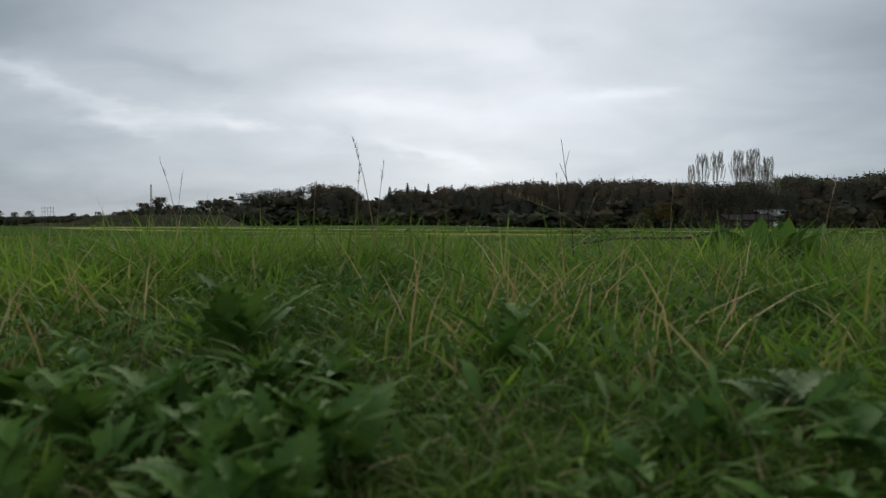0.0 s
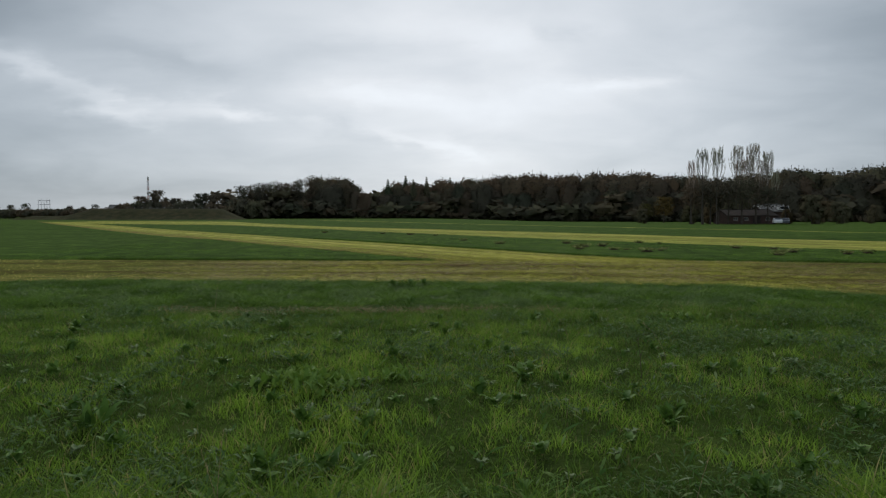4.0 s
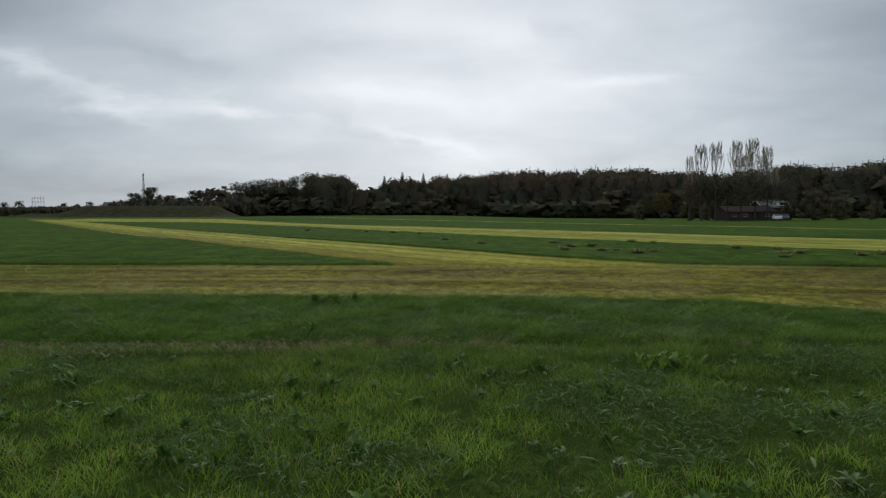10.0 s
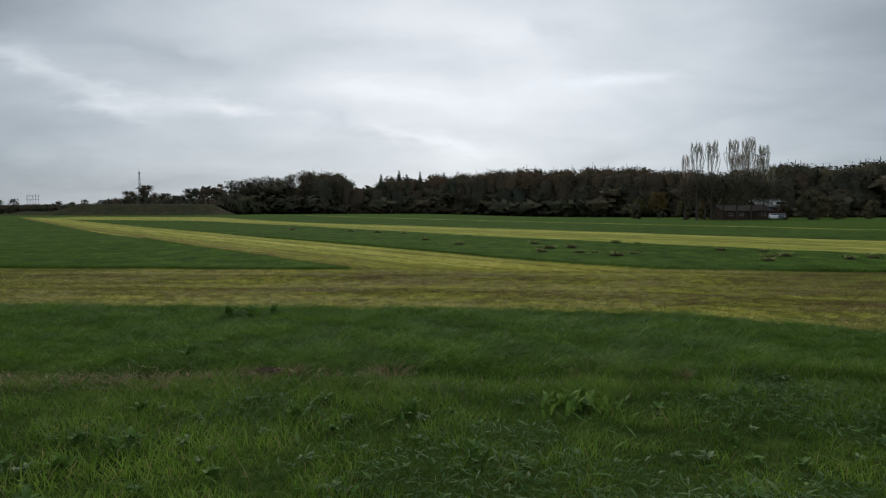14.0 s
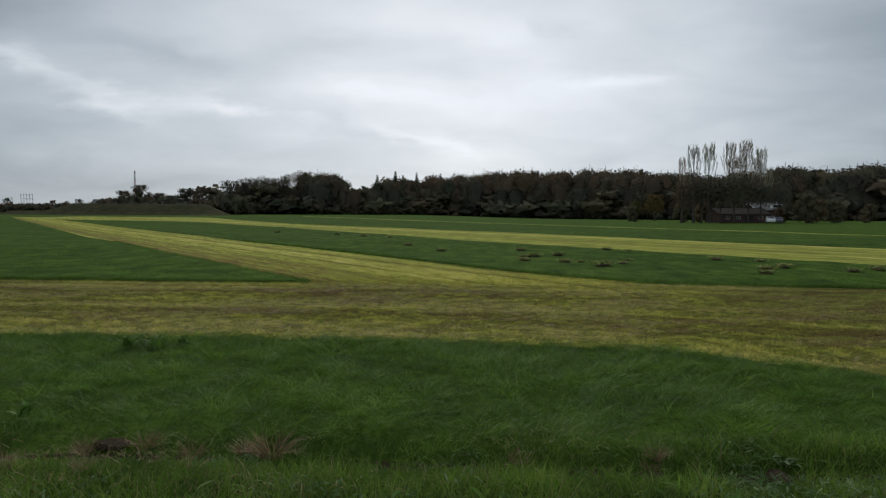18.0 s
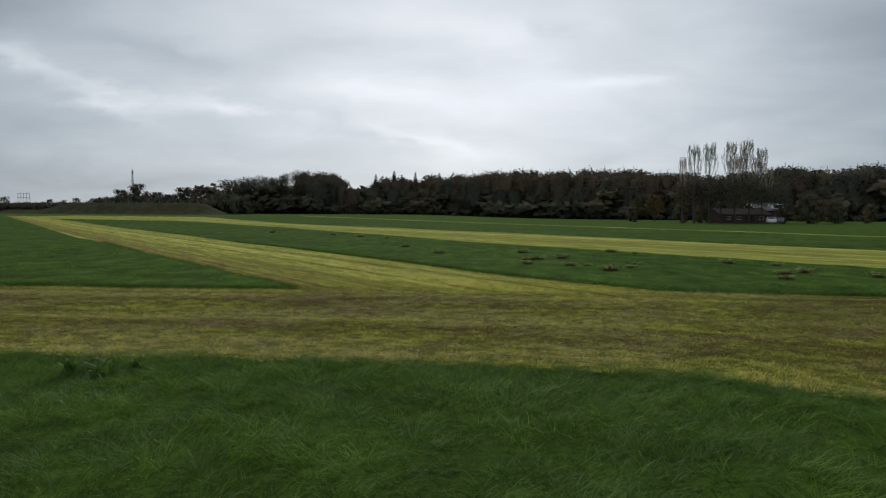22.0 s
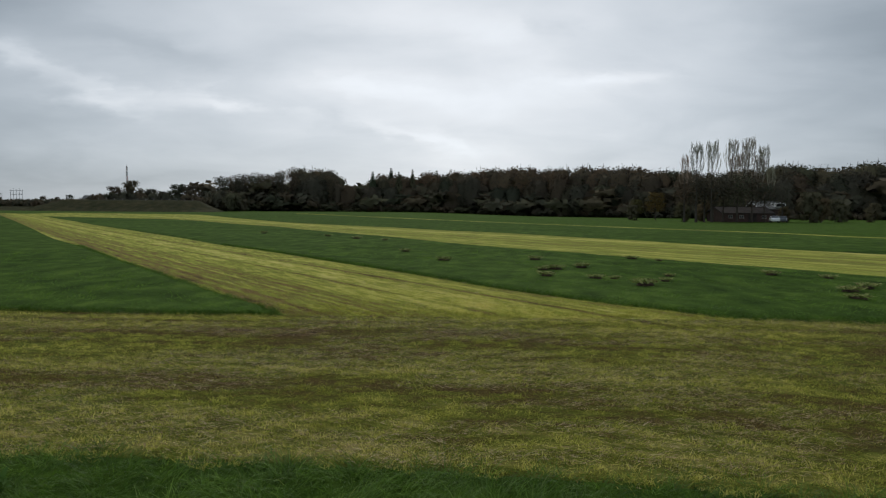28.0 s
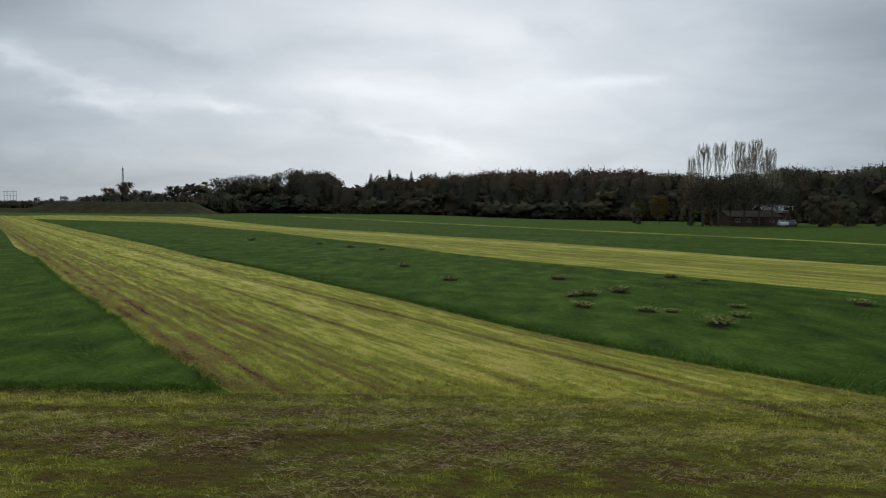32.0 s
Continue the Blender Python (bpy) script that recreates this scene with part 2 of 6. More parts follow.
M_WITHERED = blade_material("withered_grass", [(0.0, (0.11, 0.075, 0.04)), (0.5, (0.19, 0.13, 0.07)), (1.0, (0.30, 0.22, 0.13))], (0.75, 0.75, 0.7), 3.0, 0.1)
M_TAN = blade_material("tan_straw", [(0.0, (0.17, 0.115, 0.06)), (0.5, (0.30, 0.215, 0.12)), (1.0, (0.46, 0.36, 0.23))], (0.75, 0.7, 0.65), 3.0, 0.15)
M_RUST = blade_material("rusty_straw", [(0.0, (0.11, 0.075, 0.035)), (0.5, (0.25, 0.175, 0.08)), (1.0, (0.46, 0.35, 0.20))], (0.75, 0.75, 0.7), 3.0, 0.1)
M_DEAD = blade_material("dead_leaves", [(0.0, (0.10, 0.135, 0.04)), (0.3, (0.18, 0.24, 0.065)), (0.7, (0.32, 0.37, 0.12)), (1.0, (0.50, 0.51, 0.22))], (0.7, 0.65, 0.6), 3.0, 0.2, 0.8, 0.04)


def leaf_material(name, a, b, vein):
    m, nt, bsdf, out = material(name)
    r = nt.nodes.new("ShaderNodeObjectInfo").outputs["Random"]
    col = ramp(nt, r, [(0.0, a), (1.0, b)])
    col = mix_rgb(nt, ramp(nt, noise_tex(nt, 22, 4), [(0.35, (0, 0, 0)), (0.7, (1, 1, 1))]), col, vein, "MULTIPLY")
    nt.links.new(col, bsdf.inputs["Base Color"])
    bsdf.inputs["Roughness"].default_value, bsdf.inputs["Specular IOR Level"].default_value = 0.6, 0.15
    bump(nt, bsdf, noise_tex(nt, 60, 3), 0.5, 0.004)
    tr, mx = nt.nodes.new("ShaderNodeBsdfTranslucent"), nt.nodes.new("ShaderNodeMixShader")
    nt.links.new(col, tr.inputs["Color"])
    mx.inputs[0].default_value = 0.25
    nt.links.new(bsdf.outputs[0], mx.inputs[1])
    nt.links.new(tr.outputs[0], mx.inputs[2])
    nt.links.new(mx.outputs[0], out.inputs["Surface"])
    return m


M_DOCK = leaf_material("dock_leaf", (0.065, 0.14, 0.026), (0.13, 0.23, 0.045), (0.7, 0.75, 0.6))
M_BRIGHT = leaf_material("fresh_leaf", (0.12, 0.22, 0.04), (0.22, 0.33, 0.07), (0.75, 0.8, 0.6))
M_THISTLE = leaf_material("thistle_leaf", (0.13, 0.20, 0.08), (0.24, 0.31, 0.15), (0.7, 0.72, 0.7))
M_STEM = plain("dry_stem", [(0.3, (0.20, 0.14, 0.08)), (0.7, (0.36, 0.27, 0.16))], 30, 0.8)
M_BRANCH = plain("dead_branch", [(0.3, (0.05, 0.035, 0.03)), (0.7, (0.11, 0.08, 0.065))], 40, 0.9)


def ground_material():
    m, nt, bsdf, _ = material("meadow_ground")
    big, mid, small = noise_tex(nt, 0.07, 4), noise_tex(nt, 0.9, 5), noise_tex(nt, 14, 4)
    col = ramp(nt, mid, [(0.3, (0.032, 0.058, 0.010)), (0.55, (0.054, 0.096, 0.016)), (0.75, (0.086, 0.136, 0.022))])
    col = mix_rgb(nt, ramp(nt, big, [(0.42, (0, 0, 0)), (0.62, (1, 1, 1))]), col, (0.85, 0.92, 0.75), "MULTIPLY")
    col = mix_rgb(nt, 0.5, col, ramp(nt, small, [(0.3, (0.3, 0.3, 0.3)), (0.7, (0.72, 0.72, 0.72))]), "OVERLAY")
    # shade beneath the near grass, painted as a darker ground green
    grass_shade = nt.nodes.new("ShaderNodeAttribute")
    grass_shade.attribute_name = "grass_shade"
    shaded_ground = ramp(nt, mid, [(0.3, (0.026, 0.042, 0.010)), (0.55, (0.042, 0.068, 0.014)), (0.75, (0.066, 0.094, 0.021))])
    col = mix_rgb(nt, grass_shade.outputs["Fac"], col, shaded_ground)
    nt.links.new(col, bsdf.inputs["Base Color"])
    bsdf.inputs["Roughness"].default_value, bsdf.inputs["Specular IOR Level"].default_value = 1.0, 0.02
    bump(nt, bsdf, small, 0.8, 0.06)
    return m


TONES = [(0.02, (0.06, 0.042, 0.020)), (0.17, (0.25, 0.17, 0.068)), (0.31, (0.22, 0.18, 0.055)), (0.42, (0.26, 0.255, 0.055)), (0.55, (0.29, 0.325, 0.056)), (0.70, (0.46, 0.455, 0.095)), (0.90, (0.64, 0.57, 0.18))]
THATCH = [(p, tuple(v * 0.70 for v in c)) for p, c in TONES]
NEAR_TONES = [(p, tuple(v * 0.30 for v in c)) for p, c in TONES]      # row tones at 0.30, for the sheet under the nearest stubble


def tone_input(nt):
    a = nt.nodes.new("ShaderNodeAttribute")
    a.attribute_name = "tone"
    return a.outputs["Fac"]


def shift(nt, a, b, amount):
    m = nt.nodes.new("ShaderNodeMath")
    m.operation = "MULTIPLY_ADD"
    nt.links.new(b, m.inputs[0])
    m.inputs[1].default_value = amount
    nt.links.new(a, m.inputs[2])
    s = nt.nodes.new("ShaderNodeMath")
    s.operation = "SUBTRACT"
    nt.links.new(m.outputs[0], s.inputs[0])
    s.inputs[1].default_value = amount / 2
    return s.outputs[0]


def mown_material(name, greener=0.0, stops=THATCH):
    """Cut rows: yellow stubble, brown bared lines and greener seams, all running along the strip."""
    m, nt, bsdf, _ = material(name)
    uv = nt.nodes.new("ShaderNodeUVMap").outputs[0]
    grain = noise_tex(nt, 1.0, 4, uv, (9, 16, 1), 0.6)
    streak = noise_tex(nt, 1.0, 3, uv, (0.5, 7, 1), 0.6)
    blot = noise_tex(nt, 0.5, 4)
    col = ramp(nt, shift(nt, shift(nt, tone_input(nt), grain, 0.5), streak, 0.35), stops)
    col = mix_rgb(nt, ramp(nt, blot, [(0.5, (0, 0, 0)), (0.75, (0.4, 0.4, 0.4))]), col, (0.07, 0.10, 0.022))
    col = mix_rgb(nt, greener, col, (0.06, 0.12, 0.025))
    col = mix_rgb(nt, 0.5, col, ramp(nt, grain, [(0.3, (0.3, 0.3, 0.3)), (0.7, (0.72, 0.72, 0.72))]), "OVERLAY")
    nt.links.new(col, bsdf.inputs["Base Color"])
    bsdf.inputs["Roughness"].default_value, bsdf.inputs["Specular IOR Level"].default_value = 1.0, 0.02
    bump(nt, bsdf, grain, 0.8, 0.03)
    return m


def sward_material():
    m, nt, bsdf, _ = material("standing_sward")
    big, mid, small = noise_tex(nt, 0.12, 4), noise_tex(nt, 1.3, 5, None, (1, 0.6, 1)), noise_tex(nt, 11, 4)
    col = ramp(nt, mid, [(0.3, (0.026, 0.050, 0.009)), (0.52, (0.050, 0.090, 0.015)), (0.72, (0.088, 0.140, 0.024))])
    col = mix_rgb(nt, ramp(nt, big, [(0.42, (0, 0, 0)), (0.62, (1, 1, 1))]), col, (0.72, 0.78, 0.72), "MULTIPLY")
    col = mix_rgb(nt, 0.5, col, ramp(nt, small, [(0.3, (0.3, 0.3, 0.3)), (0.7, (0.72, 0.72, 0.72))]), "OVERLAY")
    nt.links.new(col, bsdf.inputs["Base Color"])
    bsdf.inputs["Roughness"].default_value, bsdf.inputs["Specular IOR Level"].default_value = 1.0, 0.02
    bump(nt, bsdf, small, 0.8, 0.06)
    return m


def stubble_material():
    m, nt, bsdf, out = material("stubble")
    geo = nt.nodes.new("ShaderNodeNewGeometry")
    col = ramp(nt, shift(nt, tone_input(nt), geo.outputs["Random Per Island"], 0.36), TONES)
    nt.links.new(col, bsdf.inputs["Base Color"])
    bsdf.inputs["Roughness"].default_value, bsdf.inputs["Specular IOR Level"].default_value = 0.9, 0.02
    tr, mx = nt.nodes.new("ShaderNodeBsdfTranslucent"), nt.nodes.new("ShaderNodeMixShader")
    nt.links.new(col, tr.inputs["Color"])
    mx.inputs[0].default_value = 0.6
    nt.links.new(bsdf.outputs[0], mx.inputs[1])
    nt.links.new(tr.outputs[0], mx.inputs[2])
    nt.links.new(mx.outputs[0], out.inputs["Surface"])
    return m


M_CUT = stubble_material()
M_GROUND, M_MOWN, M_SWARD = ground_material(), mown_material("mown_grass"), sward_material()
M_MOWN_NEAR = mown_material("mown_grass_near", 0.0, NEAR_TONES)
M_MOWN_FAR = mown_material("mown_grass_far", 0.05)
M_BARK = plain("bark", [(0.3, (0.05, 0.042, 0.034)), (0.7, (0.10, 0.085, 0.07))], 1.5, 0.95)
M_PALE_BARK = plain("poplar_bark", [(0.3, (0.06, 0.054, 0.046)), (0.7, (0.10, 0.088, 0.075))], 1.5, 0.95)


def crown_material(name, stops):
    m, nt, bsdf, out = material(name)
    geo, info = nt.nodes.new("ShaderNodeNewGeometry"), nt.nodes.new("ShaderNodeObjectInfo")
    col = ramp(nt, geo.outputs["Random Per Island"], stops)
    tone = ramp(nt, info.outputs["Random"], [(0.0, (0.72, 0.82, 0.70)), (0.4, (0.95, 0.92, 0.85)), (0.75, (1.15, 0.92, 0.78)), (1.0, (0.9, 1.0, 0.8))])
    col = mix_rgb(nt, 1.0, col, tone, "MULTIPLY")
    nt.links.new(col, bsdf.inputs["Base Color"])
    bsdf.inputs["Roughness"].default_value, bsdf.inputs["Specular IOR Level"].default_value = 1.0, 0.02
    tr, mx = nt.nodes.new("ShaderNodeBsdfTranslucent"), nt.nodes.new("ShaderNodeMixShader")
    nt.links.new(col, tr.inputs["Color"])
    mx.inputs[0].default_value = 0.2
    nt.links.new(bsdf.outputs[0], mx.inputs[1])
    nt.links.new(tr.outputs[0], mx.inputs[2])
    nt.links.new(mx.outputs[0], out.inputs["Surface"])
    return m


M_CROWN = crown_material("autumn_crown", [(0.0, (0.095, 0.093, 0.080)), (0.5, (0.108, 0.104, 0.087)), (0.85, (0.12, 0.113, 0.09)), (1.0, (0.145, 0.125, 0.092))])
M_SPRUCE = crown_material("spruce_needles", [(0.0, (0.10, 0.12, 0.085)), (1.0, (0.13, 0.15, 0.105))])
M_YELLOW = crown_material("turning_leaves", [(0.0, (0.11, 0.105, 0.05)), (0.6, (0.14, 0.125, 0.056)), (1.0, (0.18, 0.145, 0.065))])
M_TWIG = crown_material("bare_twigs", [(0.0, (0.27, 0.255, 0.24)), (1.0, (0.42, 0.395, 0.37))])
M_SHRUB = crown_material("hedge_leaves", [(0.0, (0.125, 0.122, 0.098)), (0.6, (0.14, 0.134, 0.104)), (1.0, (0.155, 0.142, 0.108))])
M_DENSE = crown_material("dense_leaves", [(0.0, (0.115, 0.115, 0.08)), (0.6, (0.13, 0.125, 0.085)), (1.0, (0.145, 0.13, 0.09))])
M_BANK = plain("bank_grass", [(0.3, (0.016, 0.020, 0.007)), (0.5, (0.028, 0.029, 0.011)), (0.7, (0.048, 0.041, 0.018))], 0.35, 0.95, 12, 0.6, 0.1)
M_BRICK = plain("old_brick", [(0.3, (0.06, 0.042, 0.037)), (0.7, (0.095, 0.062, 0.053))], 1.2, 0.9)
M_TILE = plain("roof_tile", [(0.3, (0.035, 0.030, 0.027)), (0.7, (0.06, 0.05, 0.045))], 0.8, 0.85)
M_PALE_ROOF = plain("pale_roof_sheet", [(0.3, (0.10, 0.098, 0.094)), (0.7, (0.14, 0.138, 0.132))], 0.6, 0.7)
M_WHITE = plain("white_paint", [(0.3, (0.70, 0.70, 0.69)), (0.7, (0.82, 0.82, 0.81))], 2.0, 0.6)
M_METAL = plain("galvanised_steel", [(0.3, (0.12, 0.125, 0.13)), (0.7, (0.20, 0.205, 0.21))], 0.5, 0.6, metal=0.4)
M_RED = plain("red_paint", [(0.3, (0.30, 0.06, 0.04)), (0.7, (0.40, 0.09, 0.06))], 0.5, 0.6)
M_CARW = plain("white_car_paint", [(0.3, (0.72, 0.73, 0.74)), (0.7, (0.80, 0.81, 0.82))], 0.5, 0.25, relief=0.02)
M_CARG = plain("grey_car_paint", [(0.3, (0.10, 0.11, 0.125)), (0.7, (0.14, 0.15, 0.165))], 0.5, 0.25, relief=0.02)
M_TYRE = plain("tyre_rubber", [(0.3, (0.02, 0.02, 0.02)), (0.7, (0.035, 0.035, 0.035))], 5, 0.9)
M_LAMP = plain("lamp_glass", [(0.3, (0.5, 0.5, 0.48)), (0.7, (0.65, 0.65, 0.62))], 5, 0.2)
M_POST = plain("fence_wood", [(0.3, (0.30, 0.28, 0.25)), (0.7, (0.44, 0.42, 0.38))], 3, 0.9)
# earth of the heaps; also the dark colour used for shade in the ditch
M_EARTH_SHADE = plain("earth_and_shade", [(0.3, (0.035, 0.026, 0.018)), (0.7, (0.075, 0.055, 0.038))], 6, 0.95, relief=0.8, distance=0.03)
M_PANE, _nt, _b, _ = material("window_glass")
_b.inputs["Base Color"].default_value, _b.inputs["Roughness"].default_value = (0.03, 0.035, 0.04, 1), 0.08


# ---------------------------------------------------------------- shape helpers
rng = np.random.default_rng(7)


def mesh_object(name, verts, faces, mat, parent=None, label="", smooth=False):
    me = bpy.data.meshes.new(name)
    me.from_pydata([tuple(v) for v in verts], [], faces)
    me.materials.append(mat)
    if smooth:
        me.polygons.foreach_set("use_smooth", [True] * len(me.polygons))
    me.update()
    ob = new(name, me)
    if parent is not None:
        ob.parent = parent
    if label:
        ob["label"] = label
    return ob


def tri_mesh(name, verts, tris, mat, smooth=True):
    """A large mesh straight from arrays of places and of triangles."""
    me = bpy.data.meshes.new(name)
    me.vertices.add(len(verts))
    me.vertices.foreach_set("co", np.ascontiguousarray(verts, dtype=np.float32).ravel())
    me.loops.add(tris.size)
    me.loops.foreach_set("vertex_index", np.ascontiguousarray(tris, dtype=np.int32).ravel())
    me.polygons.add(len(tris))
    me.polygons.foreach_set("loop_start", np.arange(0, tris.size, 3, dtype=np.int32))
    me.polygons.foreach_set("use_smooth", np.full(len(tris), smooth))
    me.materials.append(mat)
    me.update(calc_edges=True)
    return me


def part(name, bm, mat, parent, label=""):
    me = bpy.data.meshes.new(name)
    bm.to_mesh(me)
    bm.free()
    me.materials.append(mat)
    ob = new(name, me)
    ob.parent = parent
    if label:
        ob["label"] = label
    return ob


def box_bm(x0, x1, y0, y1, z0, z1, bevel=0.0):
    bm = bmesh.new()
    bmesh.ops.create_cube(bm, size=1.0)
    for v in bm.verts:
        v.co = Vector(((x0 + x1) / 2 + v.co.x * (x1 - x0), (y0 + y1) / 2 + v.co.y * (y1 - y0), (z0 + z1) / 2 + v.co.z * (z1 - z0)))
    if bevel:
        bmesh.ops.bevel(bm, geom=bm.edges[:], offset=bevel, segments=2, affect="EDGES")
    return bm


def tube(points, radii, sides=6):
    """Places and faces of a tapering tube along points."""
    verts, faces = [], []
    pts = [Vector(p) for p in points]
    for i, (p, r) in enumerate(zip(pts, radii)):
        d = (pts[min(i + 1, len(pts) - 1)] - pts[max(i - 1, 0)]).normalized()
        a = d.orthogonal().normalized()
        b = d.cross(a)
        for k in range(sides):
            t = 2 * math.pi * k / sides
            verts.append(p + r * (math.cos(t) * a + math.sin(t) * b))
    for i in range(len(pts) - 1):
        for k in range(sides):
            k2 = (k + 1) % sides
            faces.append((i * sides + k, i * sides + k2, (i + 1) * sides + k2, (i + 1) * sides + k))
    faces.append(tuple(range(sides))[::-1])
    faces.append(tuple((len(pts) - 1) * sides + k for k in range(sides)))
    return verts, faces


def merge(pieces):
    verts, faces = [], []
    for v, f in pieces:
        n = len(verts)
        verts.extend(v)
        faces.extend(tuple(i + n for i in q) for q in f)
    return verts, faces


def smooth_step(a, b, x):
    t = np.clip((np.asarray(x, float) - a) / (b - a), 0, 1)
    return t * t * (3 - 2 * t)


def waves(x, y, s):
    return (np.sin(x * 1.3 * s + 1.7 * np.sin(y * 0.9 * s)) + np.sin(y * 1.7 * s + 1.1 * np.sin(x * 1.2 * s + 2.0)) + np.sin((x + y) * 2.3 * s + 0.7)) / 3


GRAIN = np.random.default_rng(41).uniform(0, 1, (256, 256))


def speckle(x, y):
    """Smooth random values from 0 to 1, one to a unit square."""
    x, y = np.asarray(x, float) + 900, np.asarray(y, float) + 900
    i, j = np.floor(x).astype(int), np.floor(y).astype(int)
    a, b = x - i, y - j
    a, b = a * a * (3 - 2 * a), b * b * (3 - 2 * b)
    i0, j0, i1, j1 = i % 256, j % 256, (i + 1) % 256, (j + 1) % 256
    return (GRAIN[i0, j0] * (1 - a) + GRAIN[i1, j0] * a) * (1 - b) + (GRAIN[i0, j1] * (1 - a) + GRAIN[i1, j1] * a) * b


def gz(x, y):
    """Height of the soil: low bumps near by, a shallow ditch, a slow rise far off."""
    x, y = np.asarray(x, float), np.asarray(y, float)
    near = 1 - smooth_step(10.8, 12.2, y + 0.25 * np.maximum(x - 4, 0))
    z = near * 0.035 * waves(x, y, 1.0)
    line = 8.25 - 0.07 * x + 0.10 * np.sin(x * 0.9)
    z = z - 0.16 * np.exp(-((y - line) / 0.24) ** 2)
    z = z - 0.09 * smooth_step(6.6, 8.6, y)
    return z + (0.0045 * np.maximum(y - 70, 0) + 0.003 * np.maximum(y - 150, 0)) * (1 - smooth_step(-10, 70, x))


# ---------------------------------------------------------------- ground
def make_ground():
    def lines(lo, hi, step, far):
        mid = list(np.arange(lo, hi + step / 2, step))
        d, s = [], step
        x = 0.0
        while x < far:
            s *= 1.12
            x += s
            d.append(x)
        return np.array([lo - v for v in d[::-1]] + mid + [hi + v for v in d])

    xs, ys = lines(-9, 12, 0.2, 4200), lines(-3, 14, 0.17, 4200)
    X, Y = np.meshgrid(xs, ys)
    verts = np.stack([X, Y, gz(X, Y)], -1).reshape(-1, 3)
    nx = len(xs)
    i = (np.arange(len(ys) - 1)[:, None] * nx + np.arange(nx - 1)).ravel()
    tris = np.concatenate([np.stack([i, i + 1, i + nx + 1], 1), np.stack([i, i + nx + 1, i + nx], 1)])
    me = tri_mesh("ground", verts, tris, M_GROUND)
    # near meadow zone that takes the painted shade
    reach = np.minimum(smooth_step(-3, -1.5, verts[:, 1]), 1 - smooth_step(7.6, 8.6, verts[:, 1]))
    me.attributes.new("grass_shade", "FLOAT", "POINT").data.foreach_set("value", (reach * (1 - smooth_step(9, 12, np.abs(verts[:, 0] - 1)))).astype(np.float32))
    tagged(new("ground", me), "flat green meadow ground with a shallow ditch", "ground", kind="structure")


make_ground()


def along(points, n):
    """n places evenly spread along a smooth line through points."""
    p = np.array(points, float)
    d = np.r_[0, np.cumsum(np.linalg.norm(np.diff(p, axis=0), axis=1))]
    t = np.linspace(0, 1, n) * d[-1]
    line = np.stack([np.interp(t, d, p[:, k]) for k in range(2)], 1)
    for _ in range(max(1, n // 40)):
        line[1:-1] = (line[:-2] + 2 * line[1:-1] + line[2:]) / 4
    return line


def ribbon(name, edge_a, edge_b, nu, nv, lift, mat, label, category, rough_top=0.0, skirt=False):
    """A strip of ground between two edges, with its run along u and across v."""
    a, b = along(edge_a, nu), along(edge_b, nu)
    t = np.linspace(0, 1, nv)[None, :, None]
    P = a[:, None] * (1 - t) + b[:, None] * t
    top = lift + rough_top * (waves(P[..., 0], P[..., 1], 2.1) + 0.6 * waves(P[..., 1] + 5, P[..., 0], 5.3))
    if skirt:
        top[:, 0] = top[:, -1] = top[0] = top[-1] = 0.005
    if "mown" in name:
        rim = np.minimum(np.arange(nv), np.arange(nv)[::-1])
        top = top + np.where(rim == 0, -0.03, 0.0)[None]
    if name == "mown_strip_middle":
        top = top - 0.03 * (1 - smooth_step(0, 6, np.arange(nu)))[:, None]
    Z = gz(P[..., 0], P[..., 1]) + top
    verts = np.concatenate([P, Z[..., None]], -1).reshape(-1, 3)
    i = (np.arange(nu - 1)[:, None] * nv + np.arange(nv - 1)).ravel()
    tris = np.concatenate([np.stack([i, i + 1, i + nv + 1], 1), np.stack([i, i + nv + 1, i + nv], 1)])
    me = tri_mesh(name, verts, tris, mat)
    run = np.r_[0, np.cumsum(np.linalg.norm(np.diff((a + b) / 2, axis=0), axis=1))][:, None] * np.ones(nv)
    wide = np.linalg.norm(P - a[:, None], axis=-1)
    uv = np.stack([run, wide], -1).reshape(-1, 2)
    layer = me.uv_layers.new(name="UVMap")
    layer.data.foreach_set("uv", uv[tris.ravel()].astype(np.float32).ravel())
    if "mown" in name:
        add_tone(me, row_tone(verts[:, 0], verts[:, 1]))
    return tagged(new(name, me), label, category, kind="structure")


def add_tone(me, values):
    me.attributes.new("tone", "FLOAT", "POINT").data.foreach_set("value", np.ascontiguousarray(values, dtype=np.float32))


# edges of the cut strips and of the standing grass between them
NEAR_EDGE = [(-70, 13.6), (-20, 13.2), (-9, 12.85), (-4, 12.55), (-1.9, 12.4), (0, 12.3), (1.8, 12.1), (2.7, 12.0), (3.6, 11.8), (4.7, 11.65), (5.3, 11.5), (5.8, 11.35), (6.2, 11.15), (6.6, 10.9), (6.9, 10.65), (9, 9.4), (20, 3.6), (60, -17)]
FAR_EDGE = [(-72.75, 21.2), (-20.85, 20.3), (-12, 19.95), (-7, 19.45), (-5, 19.25), (-3, 18.95), (-1, 18.8), (-0.15, 18.85), (8.3, 18.45), (9.5, 18.25), (11, 18.05), (12.4, 17.85), (20.67, 16.5), (62.19, 7.6)]
S1_LEFT = [(0.56, 18.0), (-0.15, 19.0), (-2.0, 21.3), (-4.95, 25.35), (-9.9, 32.0), (-15.6, 40.1), (-22.6, 49.3), (-36.6, 69.4), (-59.5, 101.5), (-98.8, 156), (-126, 194)]
